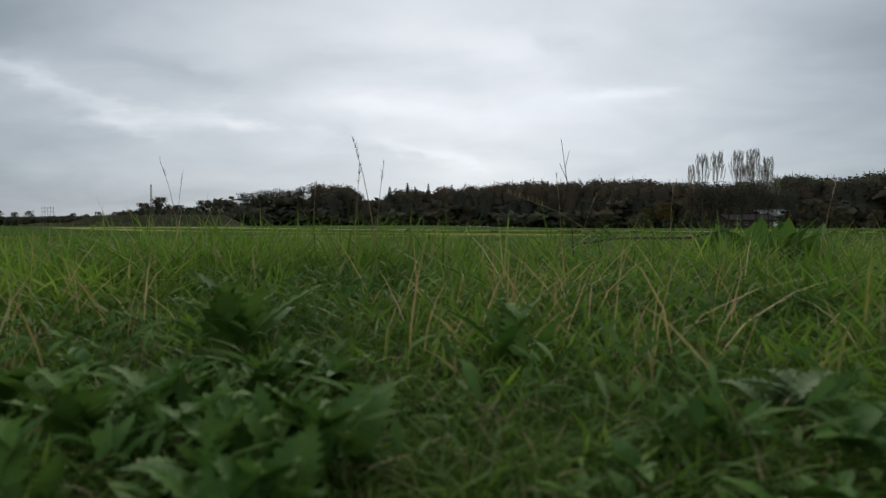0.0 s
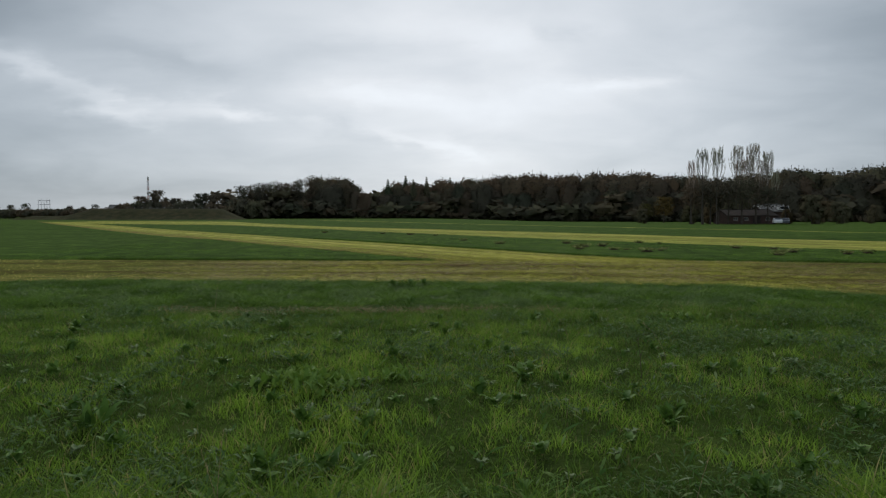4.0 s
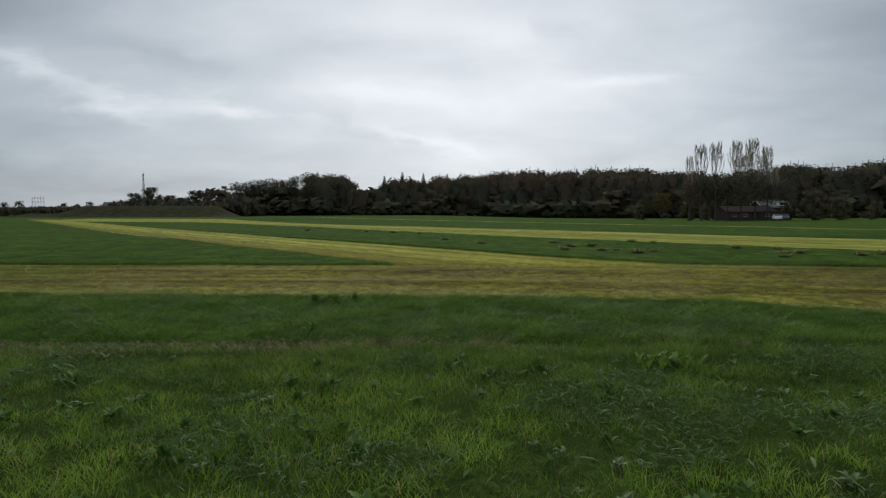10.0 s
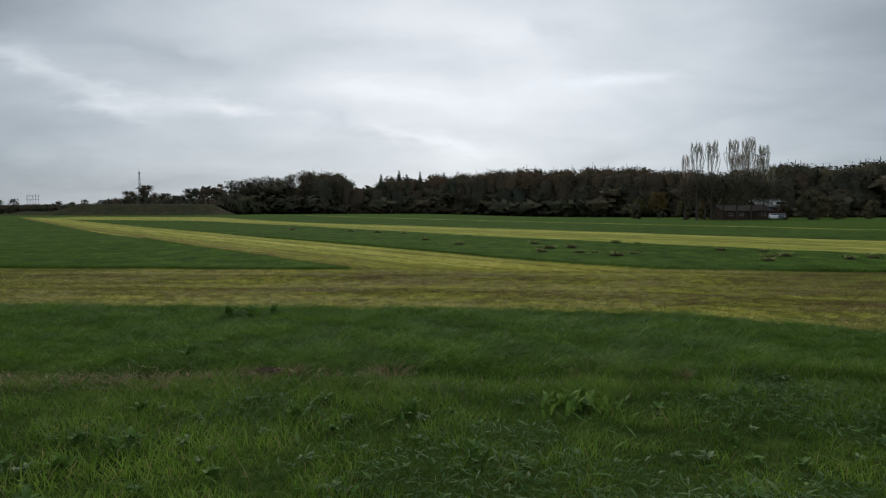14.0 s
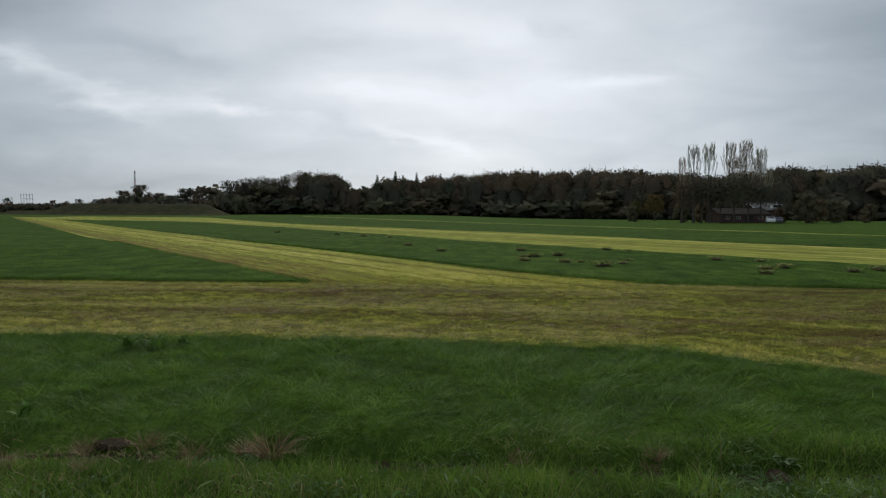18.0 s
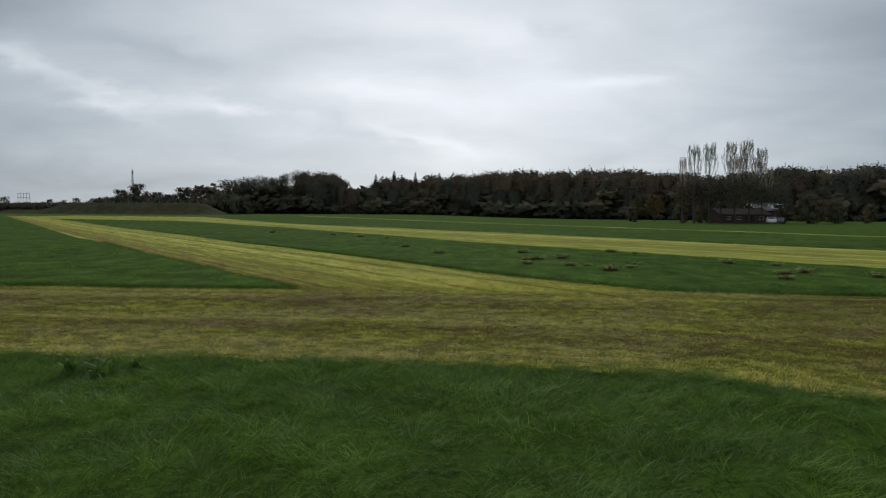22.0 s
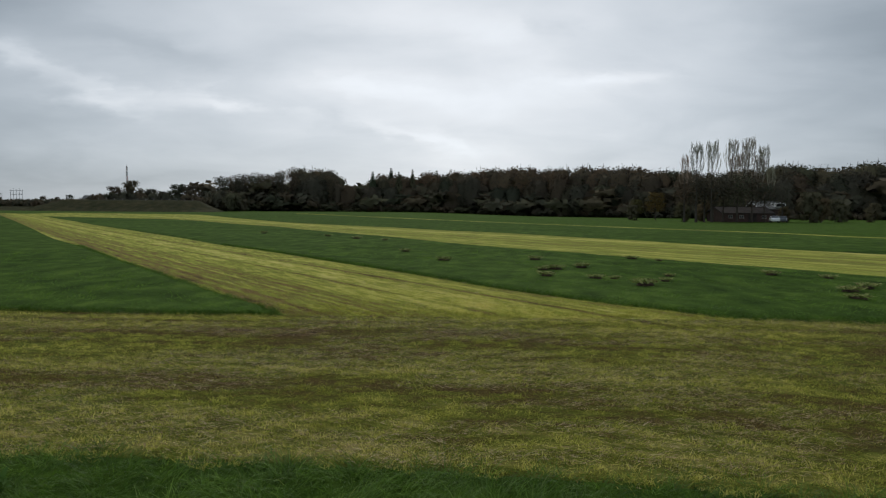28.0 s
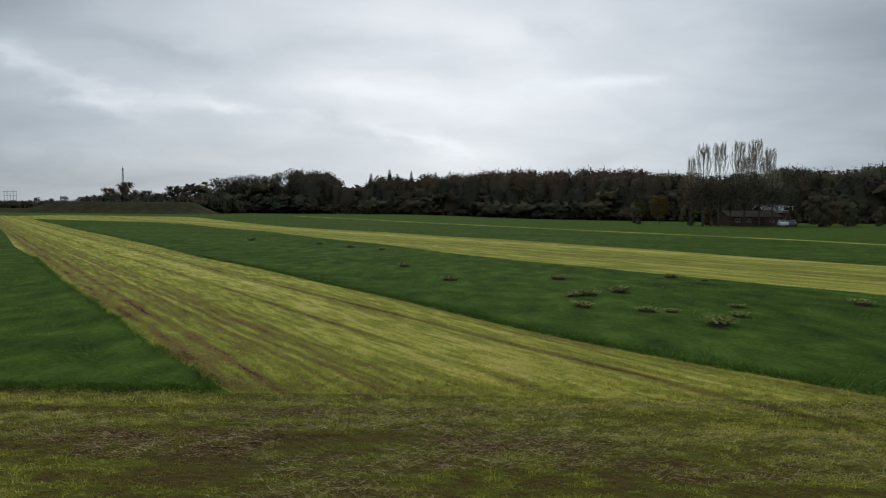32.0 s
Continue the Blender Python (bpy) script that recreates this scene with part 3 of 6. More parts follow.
S1_RIGHT = [(9.2, 17.5), (8.3, 18.45), (7.35, 19.35), (6.4, 20.25), (5.35, 21.55), (4.55, 22.55), (3.4, 24.3), (1.6, 27.2), (-0.75, 30.5), (-4.3, 35.8), (-8.7, 41.6), (-14.3, 50.2), (-20.0, 58.3), (-27, 68.3), (-37, 82), (-54, 106), (-79, 141), (-106, 180)]
S2_NEAR = [(41.43, 3.72), (24.82, 18.6), (19.3, 22.6), (17.0, 25.2), (16.0, 27.0), (14.5, 29.6), (12.5, 32.0), (10.9, 34.7), (9.1, 37.2), (6.7, 40.6), (4.1, 45.0), (0.4, 53.2), (-4.8, 61.6), (-13.4, 77.5), (-24.5, 92.8), (-34, 108.5), (-44, 121), (-79, 142), (-110, 184)]
S2_FAR = [(62.19, 9.95), (37.28, 22.0), (27.5, 32.5), (25.0, 36.3), (23.0, 39.2), (21.2, 41.8), (19.6, 45.0), (17.9, 49.5), (13.8, 56.5), (10.1, 64.0), (5.2, 70.3), (-0.9, 79.7), (-8.6, 88.5), (-18.7, 102), (-42.5, 148), (-63, 188), (-82, 196), (-114, 210)]
S3_A = [(63, 31), (38.3, 57.6), (37.3, 67.4), (23, 96.4), (-3, 149.5), (-46, 233.5)]
S3_B = [(64.2, 31.9), (39.6, 58.6), (38.6, 68.5), (24.3, 97.5), (-1.6, 151.3), (-44.2, 236)]

ROW = np.convolve(np.random.default_rng(23).uniform(-1, 1, 4000), np.ones(2) / 2, "same")


def row_tone(x, y):
    """How yellow the cut rows are: low on the bared brown lines, high on the thick pale stubble. Rows run along each strip."""
    x, y = np.asarray(x, float), np.asarray(y, float)

    def tone(u, v, base, bare, step, bands, steady, fleck):
        v = v + 0.07 * waves(u, v, 0.5) + 0.03 * waves(v, u, 1.7) + 0.26 * np.sin(v * 1.9 + 1)
        at = v * 5.5 + 1000
        k = np.floor(at).astype(int) % 3998
        f = at - np.floor(at)
        t = base + 0.22 * (ROW[k] * (1 - f) + ROW[k + 1] * f)
        at = v * 1.9 + 500 + 0.35 * speckle(u * 0.15, v * 0.5)
        k = np.floor(at).astype(int) % 3998
        f = at - np.floor(at)
        t = t + bands * (ROW[k] * (1 - f) + ROW[k + 1] * f) * (0.4 + 1.2 * speckle(u * 0.14 + 9, v * 0.8))
        gap = np.abs((v + 0.4) / step - np.round((v + 0.4) / step)) * step
        line = np.exp(-((gap - 0.16 * (np.sin(u * 0.13) > 0)) / 0.075) ** 2) * (steady + (1 - steady) * smooth_step(0.25, 0.6, speckle(u * 0.5, v * 0.7)))
        return t - bare * line + 0.20 * (speckle(u * 0.35, v * 4) - 0.5) + fleck * (smooth_step(0.2, 0.8, speckle(u * 6, v * 19)) - 0.5)

    # near strip: the rows lie side by side between its two edges, green seams between browner swaths
    low = np.interp(x, [p[0] for p in NEAR_EDGE], [p[1] for p in NEAR_EDGE])
    top = np.interp(x, [p[0] for p in FAR_EDGE], [p[1] for p in FAR_EDGE])
    across = (y - low) / np.maximum(top - low, 0.5) + 0.006 * waves(x, y, 0.4) + 0.010 * (speckle(x * 0.5, y * 2.0) - 0.5)
    rows = np.interp(across, [0, 0.05, 0.10, 0.15, 0.20, 0.27, 0.34, 0.38, 0.46, 0.55, 0.63, 0.68, 0.74, 0.80, 0.86, 0.92, 0.96, 1.0],
                     [0.66, 0.62, 0.50, 0.56, 0.40, 0.33, 0.40, 0.58, 0.54, 0.48, 0.60, 0.58, 0.50, 0.44, 0.48, 0.62, 0.56, 0.42])
    rows = 0.5 + 1.45 * (rows - 0.51)
    near = tone(x, 6.4 * across, 0.0, 0.05, 0.83, 0.14, 0.45, 0.36)
    near = near + rows + 0.05 * smooth_step(4, 9, y - low) - 0.11 * smooth_step(0.45, 0.75, speckle(x * 0.55 + 31, y * 1.1)) * smooth_step(0.3, 0.4, rows) + 0.06 * smooth_step(-1, -6, x)
    # middle strip: straight rows with wheel tracks, a pale swath between them
    u, v = -0.584 * x + 0.811 * y, 0.811 * x + 0.584 * y
    away = tone(u, v, 0.60, 0.0, 1.30, 0.12, 0.7, 0.34)
    for at, wide, deep in ((11.12, 0.12, 0.22), (11.55, 0.09, 0.34), (12.25, 0.06, 0.36), (12.52, 0.06, 0.40), (13.08, 0.05, 0.26), (14.22, 0.08, 0.48), (14.42, 0.04, 0.22), (15.05, 0.04, 0.18), (15.76, 0.07, 0.46), (16.45, 0.05, 0.24)):
        bend = at + 0.035 * np.sin(u * 0.22 + at) + 0.02 * np.sin(u * 0.9 + 3 * at)
        patchy = 0.45 + 0.55 * smooth_step(0.25, 0.6, speckle(u * 0.8 + 7 * at, v * 1.5))
        away = away - deep * patchy * np.exp(-((v - bend) / wide) ** 2) + 0.10 * np.exp(-((v - bend - 2.2 * wide) / wide) ** 2)
    away = away + 0.14 * np.exp(-((v - 13.6) / 0.35) ** 2) - 0.10 * np.exp(-((v - 12.0) / 0.2) ** 2) - 0.08 * np.exp(-((v - 14.9) / 0.25) ** 2)
    mix = smooth_step(-0.5, 0.9, (y - top) * 0.7 + 0.5 + 0.35 * waves(x, y, 0.8) + 0.10 * (v - 13))
    mix = np.where(v > 17.6 + 0.02 * np.maximum(u, 0), smooth_step(19, 21, y), mix)
    return np.clip(near * (1 - mix) + away * mix, 0.03, 1)


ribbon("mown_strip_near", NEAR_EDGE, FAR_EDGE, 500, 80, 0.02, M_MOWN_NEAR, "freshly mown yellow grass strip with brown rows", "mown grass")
ribbon("mown_strip_middle", S1_LEFT, S1_RIGHT, 420, 90, 0.024, M_MOWN, "freshly mown yellow grass strip running away", "mown grass")
ribbon("mown_strip_far", S2_NEAR, S2_FAR, 260, 110, 0.02, M_MOWN_FAR, "wide mown pale yellow grass strip", "mown grass")
ribbon("mown_strip_distant", S3_A, S3_B, 90, 7, 0.06, M_MOWN_FAR, "narrow mown pale line in the meadow", "mown grass")
# dark strip along the ditch, its colour carrying the shade of the hollow
DITCH = [(x, 8.25 - 0.07 * x + 0.10 * math.sin(x * 0.9)) for x in np.linspace(-14, 14, 57)]
ribbon("ditch_bed", [(x, y - 0.13) for x, y in DITCH], [(x, y + 0.15) for x, y in DITCH], 160, 8, 0.006, M_EARTH_SHADE, "dark earth strip along the ditch bottom, standing in for its shade", "ditch", 0.004)
SW = "standing green grass left uncut, with a ragged edge"


def beside(edge, dx, dy=0.04):
    return [(x + dx, y + dy) for x, y in edge]


ribbon("uncut_sward_1", beside(FAR_EDGE[:8][::-1], -0.1, 0.08), beside(S1_LEFT[1:-1], -0.14, 0.12), 200, 60, 0.07, M_SWARD, SW, "grass", 0.016, True)
ribbon("uncut_sward_2", beside(FAR_EDGE[8:13][::-1] + S1_RIGHT[2:-1], 0.12, 0.08), beside(S2_NEAR[1:-1], -0.12, -0.08), 280, 60, 0.07, M_SWARD, SW, "grass", 0.016, True)
ribbon("uncut_sward_3", beside(S2_FAR[:-2], 0.15, 0.12), [(63.75, 29.67), (38.11, 57.7), (37.07, 67.87), (22.33, 97.97), (-4.45, 152.98), (-47.84, 234.16)], 140, 24, 0.08, M_SWARD, SW, "grass", 0.02, True)


# ---------------------------------------------------------------- grass
def blades(x, y, z, h, w, lean, bend, segs, leafy=False, lie=None):
    """Vertices and triangles of many blades: x, y, z roots; lean and bend as shares of the height, to a random side."""
    n = len(x)
    az, face = rng.uniform(0, 2 * np.pi, n), rng.uniform(0, 2 * np.pi, n)
    if lie is not None:
        az = lie + rng.normal(0, 0.55, n)
    dx, dy = np.cos(az), np.sin(az)
    sx, sy = np.cos(face), np.sin(face)
    rows = []
    for k in range(segs + 1):
        t = k / segs
        out = h * (lean * t + bend * t * t)
        up = h * (t - 0.45 * bend * t * t)
        cx, cy, cz = x + dx * out, y + dy * out, z + up
        half = w / 2 * (1 - t) ** 0.6 if k else w / 2 * 0.75
        if leafy:
            half = w / 2 * (0.12, 0.85, 1.0, 0.0)[k]
        if k < segs:
            rows += [np.stack([cx - sx * half, cy - sy * half, cz], 1), np.stack([cx + sx * half, cy + sy * half, cz], 1)]
        else:
            rows.append(np.stack([cx, cy, cz], 1))
    m = len(rows)
    verts = np.stack(rows, 1).reshape(-1, 3)
    base = (np.arange(n) * m)[:, None]
    tri = []
    for k in range(segs - 1):
        a = 2 * k
        tri += [[a, a + 1, a + 3], [a, a + 3, a + 2]]
    tri.append([2 * segs - 2, 2 * segs - 1, 2 * segs])
    tris = (base[:, :, None] + np.array(tri)[None]).reshape(-1, 3)
    return verts, tris


def gather(sets):
    v, t, n = [], [], 0
    for verts, tris in sets:
        v.append(verts)
        t.append(tris + n)
        n += len(verts)
    return np.concatenate(v), np.concatenate(t)


def near_edge_y(x):
    p = np.array(NEAR_EDGE)
    return np.interp(x, p[:, 0], p[:, 1])


def far_edge_y(x):
    p = np.array(FAR_EDGE)
    return np.interp(x, p[:, 0], p[:, 1])


def ragged_edge(x, y):
    return near_edge_y(x) + 0.34 * (speckle(x * 2.1 + 11, y * 0.2) - 0.5) + 0.22 * (speckle(x * 6.5 + 5, y * 0.2) - 0.5)


def scatter(n, x0, x1, y0, y1):
    return rng.uniform(x0, x1, n), rng.uniform(y0, y1, n)


def stuff(name, sets, mat, label, category):
    v, t = gather(sets)
    return tagged(new(name, tri_mesh(name, v, t, mat, True)), label, category, kind="stuff")


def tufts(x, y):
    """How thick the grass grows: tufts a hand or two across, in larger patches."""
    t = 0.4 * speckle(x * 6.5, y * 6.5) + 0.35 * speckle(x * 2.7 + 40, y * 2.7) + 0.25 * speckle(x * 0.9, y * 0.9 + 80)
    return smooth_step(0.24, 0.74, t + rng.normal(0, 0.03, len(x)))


def bared(x, y):
    """Little grows along the bottom of the ditch."""
    line = 8.25 - 0.07 * x + 0.10 * np.sin(x * 0.9)
    return 1 - 0.85 * np.exp(-((y - line) / 0.12) ** 2) * smooth_step(0.30, 0.55, speckle(x * 0.9 + 6, y * 0.3))


def meadow_grass():
    sets, tones = [], []

    def add(x, y, h, w0, w1, lean, bend, segs, c):
        n = len(x)
        sets.append(blades(x, y, gz(x, y) - 0.005, h, rng.uniform(w0, w1, n), rng.uniform(0, lean, n), rng.uniform(0, bend, n), segs))
        tones.append(np.repeat(c, 2 * segs + 1))

    # round the start: thin and short close by, where broad leaves grow
    x, y = scatter(40000, -2.1, 2.6, -1.1, 1.9)
    d = np.hypot(x - 0.25, y + 1.3)
    keep = (np.abs(x - 0.25) < 0.35 + 0.85 * (y + 1.3)) & (d > 0.34) & (rng.uniform(0, 1, len(x)) < 0.75 + 0.25 * smooth_step(0.7, 1.5, d))
    x, y, d = x[keep], y[keep], d[keep]
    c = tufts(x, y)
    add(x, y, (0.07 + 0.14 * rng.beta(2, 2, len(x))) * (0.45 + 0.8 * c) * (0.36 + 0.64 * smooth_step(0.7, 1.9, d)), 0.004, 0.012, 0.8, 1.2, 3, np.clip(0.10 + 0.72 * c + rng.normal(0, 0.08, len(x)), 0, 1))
    # the rest of the near meadow, up to the ditch
    x, y = scatter(340000, -7.5, 9.5, 0.3, 8.4)
    keep = (x > -1.6 - 0.78 * (y + 0.4)) & (x < 3.3 + 0.78 * y)
    x, y = x[keep], y[keep]
    c = tufts(x, y)
    keep = rng.uniform(0, 1, len(x)) < (0.78 + 0.22 * c) * np.where(y > 8.12, 0.5, 1.0) * bared(x, y)
    x, y, c = x[keep], y[keep], c[keep]
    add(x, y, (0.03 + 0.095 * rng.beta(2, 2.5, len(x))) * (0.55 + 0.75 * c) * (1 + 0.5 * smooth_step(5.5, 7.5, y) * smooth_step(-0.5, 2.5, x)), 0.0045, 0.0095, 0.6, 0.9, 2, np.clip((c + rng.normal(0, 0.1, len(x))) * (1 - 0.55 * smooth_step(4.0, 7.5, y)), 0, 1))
    # taller blades that stand over the rest
    x, y = scatter(30000, -2.8, 3.4, -0.35, 2.4)
    keep = (np.abs(x - 0.25) < 0.35 + 0.85 * (y + 1.3)) & (rng.uniform(0, 1, 30000) < smooth_step(-0.1, 0.6, y) * (1 - smooth_step(1.2, 2.2, y)))
    x, y = x[keep], y[keep]
    c = tufts(x, y)
    keep = rng.uniform(0, 1, len(x)) < 0.25 + 0.75 * c
    x, y, c = x[keep], y[keep], c[keep]
    add(x, y, rng.uniform(0.12, 0.28, len(x)) * (0.66 + 0.40 * c), 0.004, 0.010, 0.6, 0.9, 3, np.clip(0.08 + 0.55 * c + rng.normal(0, 0.08, len(x)), 0, 1))
    # thatch under the broad leaves
    a, d = rng.uniform(-1.0, 1.0, 9000), rng.uniform(0.36, 1.2, 9000)
    x, y = 0.25 + d * np.sin(a), -1.3 + d * np.cos(a)
    add(x, y, rng.uniform(0.015, 0.06, 9000), 0.003, 0.006, 1.6, 1.2, 2, rng.uniform(0, 0.5, 9000))
    ob = stuff("meadow_grass", sets, M_GRASS, "rough green meadow grass with a few dry blades", "grass")
    add_tone(ob.data, np.concatenate(tones))

    # small broad-leaved herbs between the blades, in patches
    sets = []
    for n, x0, x1, y0, y1, hi in ((26000, -1.9, 2.4, -1.0, 2.0, 0.036), (8000, -6.5, 8.5, 0.6, 8.2, 0.075)):
        x, y = scatter(n, x0, x1, y0, y1)
        keep = (np.abs(x - 0.25 - 0.15 * (y + 1.3)) < 0.5 + 0.85 * (y + 1.3)) & ((x - 0.25) ** 2 + (y + 1.3) ** 2 > 0.5 ** 2)
        keep &= rng.uniform(0, 1, n) < 0.75 * (1 - tufts(x, y)) + (0.1 if hi < 0.07 else 0)
        x, y = x[keep], y[keep]
        n = len(x)
        sets.append(blades(x, y, gz(x, y) + rng.uniform(0, 0.07, n), rng.uniform(0.4 * hi, hi, n), rng.uniform(0.18 * hi, 0.36 * hi, n), rng.uniform(0.3, 1.3, n), rng.uniform(0.2, 1.2, n), 3, True))
    stuff("meadow_herbs", sets, M_HERB, "low broad-leaved herbs among the grass", "herbs")

    # patches of low grey-green clover and yarrow
    x, y = scatter(90000, -6.5, 8.5, 0.8, 8.3)
    m = 0.6 * speckle(x * 1.25 + 17, y * 1.5) + 0.4 * speckle(x * 3.3, y * 3.6 + 9)
    keep = (np.abs(x - 0.25 - 0.15 * (y + 1.3)) < 0.5 + 0.85 * (y + 1.3)) & (rng.uniform(0, 1, len(x)) < smooth_step(0.50, 0.66, m))
    x, y = x[keep], y[keep]
    n = len(x)
    sets = [blades(x, y, gz(x, y) + rng.uniform(0.02, 0.10, n), rng.uniform(0.015, 0.042, n), rng.uniform(0.007, 0.016, n), rng.uniform(0.3, 1.6, n), rng.uniform(0.2, 1.4, n), 3, True)]
    stuff("clover_patches", sets, M_CLOVER, "low grey-green clover and yarrow leaves in patches", "herbs")

    # beyond the ditch: longer, lumpy, laid over this way and that
    sets, tones = [], []

    def lay(x, y, h, w0, w1, lean, lie, c):
        n = len(x)
        sets.append(blades(x, y, gz(x, y) - 0.005, h, rng.uniform(w0, w1, n), lean * rng.uniform(0.3, 1.2, n), rng.uniform(0.2, 1.1, n), 2, lie=lie))
        tones.append(np.repeat(c, 5))

    x, y = scatter(165000, -9.5, 10.5, 8.0, 13.0)
    x, y = x[y < ragged_edge(x, y)], y[y < ragged_edge(x, y)]
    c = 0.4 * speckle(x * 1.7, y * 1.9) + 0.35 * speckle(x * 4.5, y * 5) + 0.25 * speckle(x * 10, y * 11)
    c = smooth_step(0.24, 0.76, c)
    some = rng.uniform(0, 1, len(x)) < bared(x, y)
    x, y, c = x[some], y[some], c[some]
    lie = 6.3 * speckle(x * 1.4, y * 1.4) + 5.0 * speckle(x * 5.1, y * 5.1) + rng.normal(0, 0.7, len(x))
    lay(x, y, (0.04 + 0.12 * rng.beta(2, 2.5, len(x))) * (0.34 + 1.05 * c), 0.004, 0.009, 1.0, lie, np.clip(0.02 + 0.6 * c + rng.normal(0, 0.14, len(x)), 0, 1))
    # tussocks, also along the cut edge
    p = np.stack(scatter(620, -8, 9, 8.5, 13.0), 1)
    p = p[p[:, 1] < near_edge_y(p[:, 0]) - 0.05]
    e = rng.uniform(-9, 8, 210)
    p = np.concatenate([p, np.stack([e, near_edge_y(e) + rng.normal(-0.04, 0.07, 210)], 1)])
    size, shade = rng.uniform(0.4, 1.3, len(p)) ** 1.3, rng.uniform(0.1, 0.95, len(p))
    k = np.repeat(np.arange(len(p)), 46)
    q = p[k] + rng.normal(0, 0.055, (len(k), 2)) * size[k][:, None]
    lay(q[:, 0], q[:, 1], rng.uniform(0.05, 0.14, len(k)) * size[k], 0.004, 0.009, 1.1, np.arctan2(q[:, 1] - p[k][:, 1], q[:, 0] - p[k][:, 0]), shade[k])
    ob = stuff("long_grass", sets, M_LONG, "long dark green grass in lumps, laid over by wind", "grass")
    add_tone(ob.data, np.concatenate(tones))


def cut_grass():
    """Short stubble and loose cuttings on the strips that lie near."""
    sets, tones = [], []
    for n, x0, x1, y0, y1 in ((250000, -7.5, 11.0, 10.5, 23.5), (130000, -17, 17, 8.5, 37), (330000, -3.5, 8.5, 11.0, 22.0)):
        x, y = scatter(n, x0, x1, y0, y1)
        ok = (y > ragged_edge(x, y) - 0.06) & (y < far_edge_y(x))
        if x0 > -10:
            ok &= rng.uniform(0, 1, n) < smooth_step(-7.5, -3.5, x) * (1 - smooth_step(8, 11, x))
        right = np.interp(y, [p[1] for p in S1_RIGHT], [p[0] for p in S1_RIGHT])
        left = np.interp(y, [p[1] for p in S1_LEFT], [p[0] for p in S1_LEFT])
        ok |= (y >= far_edge_y(x)) & (x > left + 0.08) & (x < right - 0.08) & (rng.uniform(0, 1, n) < 1 - smooth_step(y1 - 4, y1, y))
        x, y = x[ok], y[ok]
        tone = np.clip(row_tone(x, y) , 0, 1)
        ok = rng.uniform(0, 1, len(x)) < np.clip(0.05 + 1.5 * tone, 0, 1) * (0.06 + 0.94 * smooth_step(0.28, 0.6, speckle(x * 8 + 3, y * 12)))
        x, y, tone = x[ok], y[ok], tone[ok]
        n = len(x)
        sets.append(blades(x, y, gz(x, y) + 0.012, rng.uniform(0.016, 0.055, n) * (0.5 + 0.6 * tone) * (0.6 + 0.9 * speckle(x * 14, y * 20)), rng.uniform(0.007, 0.016, n) * (1 + 0.04 * np.maximum(y - 16, 0)), rng.uniform(0, 1.6, n), np.zeros(n), 1))
        tones.append(np.repeat(tone, 3))
    # cut blades lying along the rows
    x, y = scatter(260000, -9, 12, 10.5, 30)
    ok = (y > ragged_edge(x, y) - 0.04) & (y < far_edge_y(x))
    right = np.interp(y, [p[1] for p in S1_RIGHT], [p[0] for p in S1_RIGHT])
    left = np.interp(y, [p[1] for p in S1_LEFT], [p[0] for p in S1_LEFT])
    ok |= (y >= far_edge_y(x)) & (x > left + 0.05) & (x < right - 0.05)
    ok &= rng.uniform(0, 1, len(x)) < smooth_step(-9, -5, x) * (1 - smooth_step(9, 12, x)) * (1 - smooth_step(23, 30, y))
    x, y = x[ok], y[ok]
    n = len(x)
    tone = np.clip(row_tone(x, y) + 0.08, 0.06, 1)
    lie = np.where(y + 0.5 * waves(x, y, 0.8) < 18.5, 0.0, 2.18) + np.pi * rng.integers(0, 2, n)
    sets.append(blades(x, y, gz(x, y) + rng.uniform(0.022, 0.05, n), rng.uniform(0.008, 0.02, n), rng.uniform(0.006, 0.012, n), rng.uniform(3, 7, n), np.zeros(n), 1, lie=lie))
    tones.append(np.repeat(tone, 3))
    ob = stuff("stubble", sets, M_CUT, "short yellow-green mown stubble", "mown grass")
    add_tone(ob.data, np.concatenate(tones))
    # loose cut straw lying along the rows
    k = rng.integers(0, n, 150000)
    xs, ys = x[k] + rng.normal(0, 0.05, len(k)), y[k] + rng.normal(0, 0.05, len(k))
    s = rng.uniform(0, 1, len(k)) < smooth_step(0.3, 0.6, speckle(xs * 0.6 + 4, ys * 3.2)) * (1 - 0.8 * smooth_step(17.5, 19, ys))
    xs, ys = xs[s], ys[s]
    n = len(xs)
    lie = np.where(ys < 18.8, 0.0, 2.18) + np.pi * rng.integers(0, 2, n)
    b = blades(xs, ys, gz(xs, ys) + rng.uniform(0.03, 0.06, n), rng.uniform(0.008, 0.02, n), rng.uniform(0.005, 0.010, n), rng.uniform(3, 8, n), np.zeros(n), 1, lie=lie)
    stuff("hay_litter", [b], M_STRAW, "loose dry cuttings lying in rows", "hay")


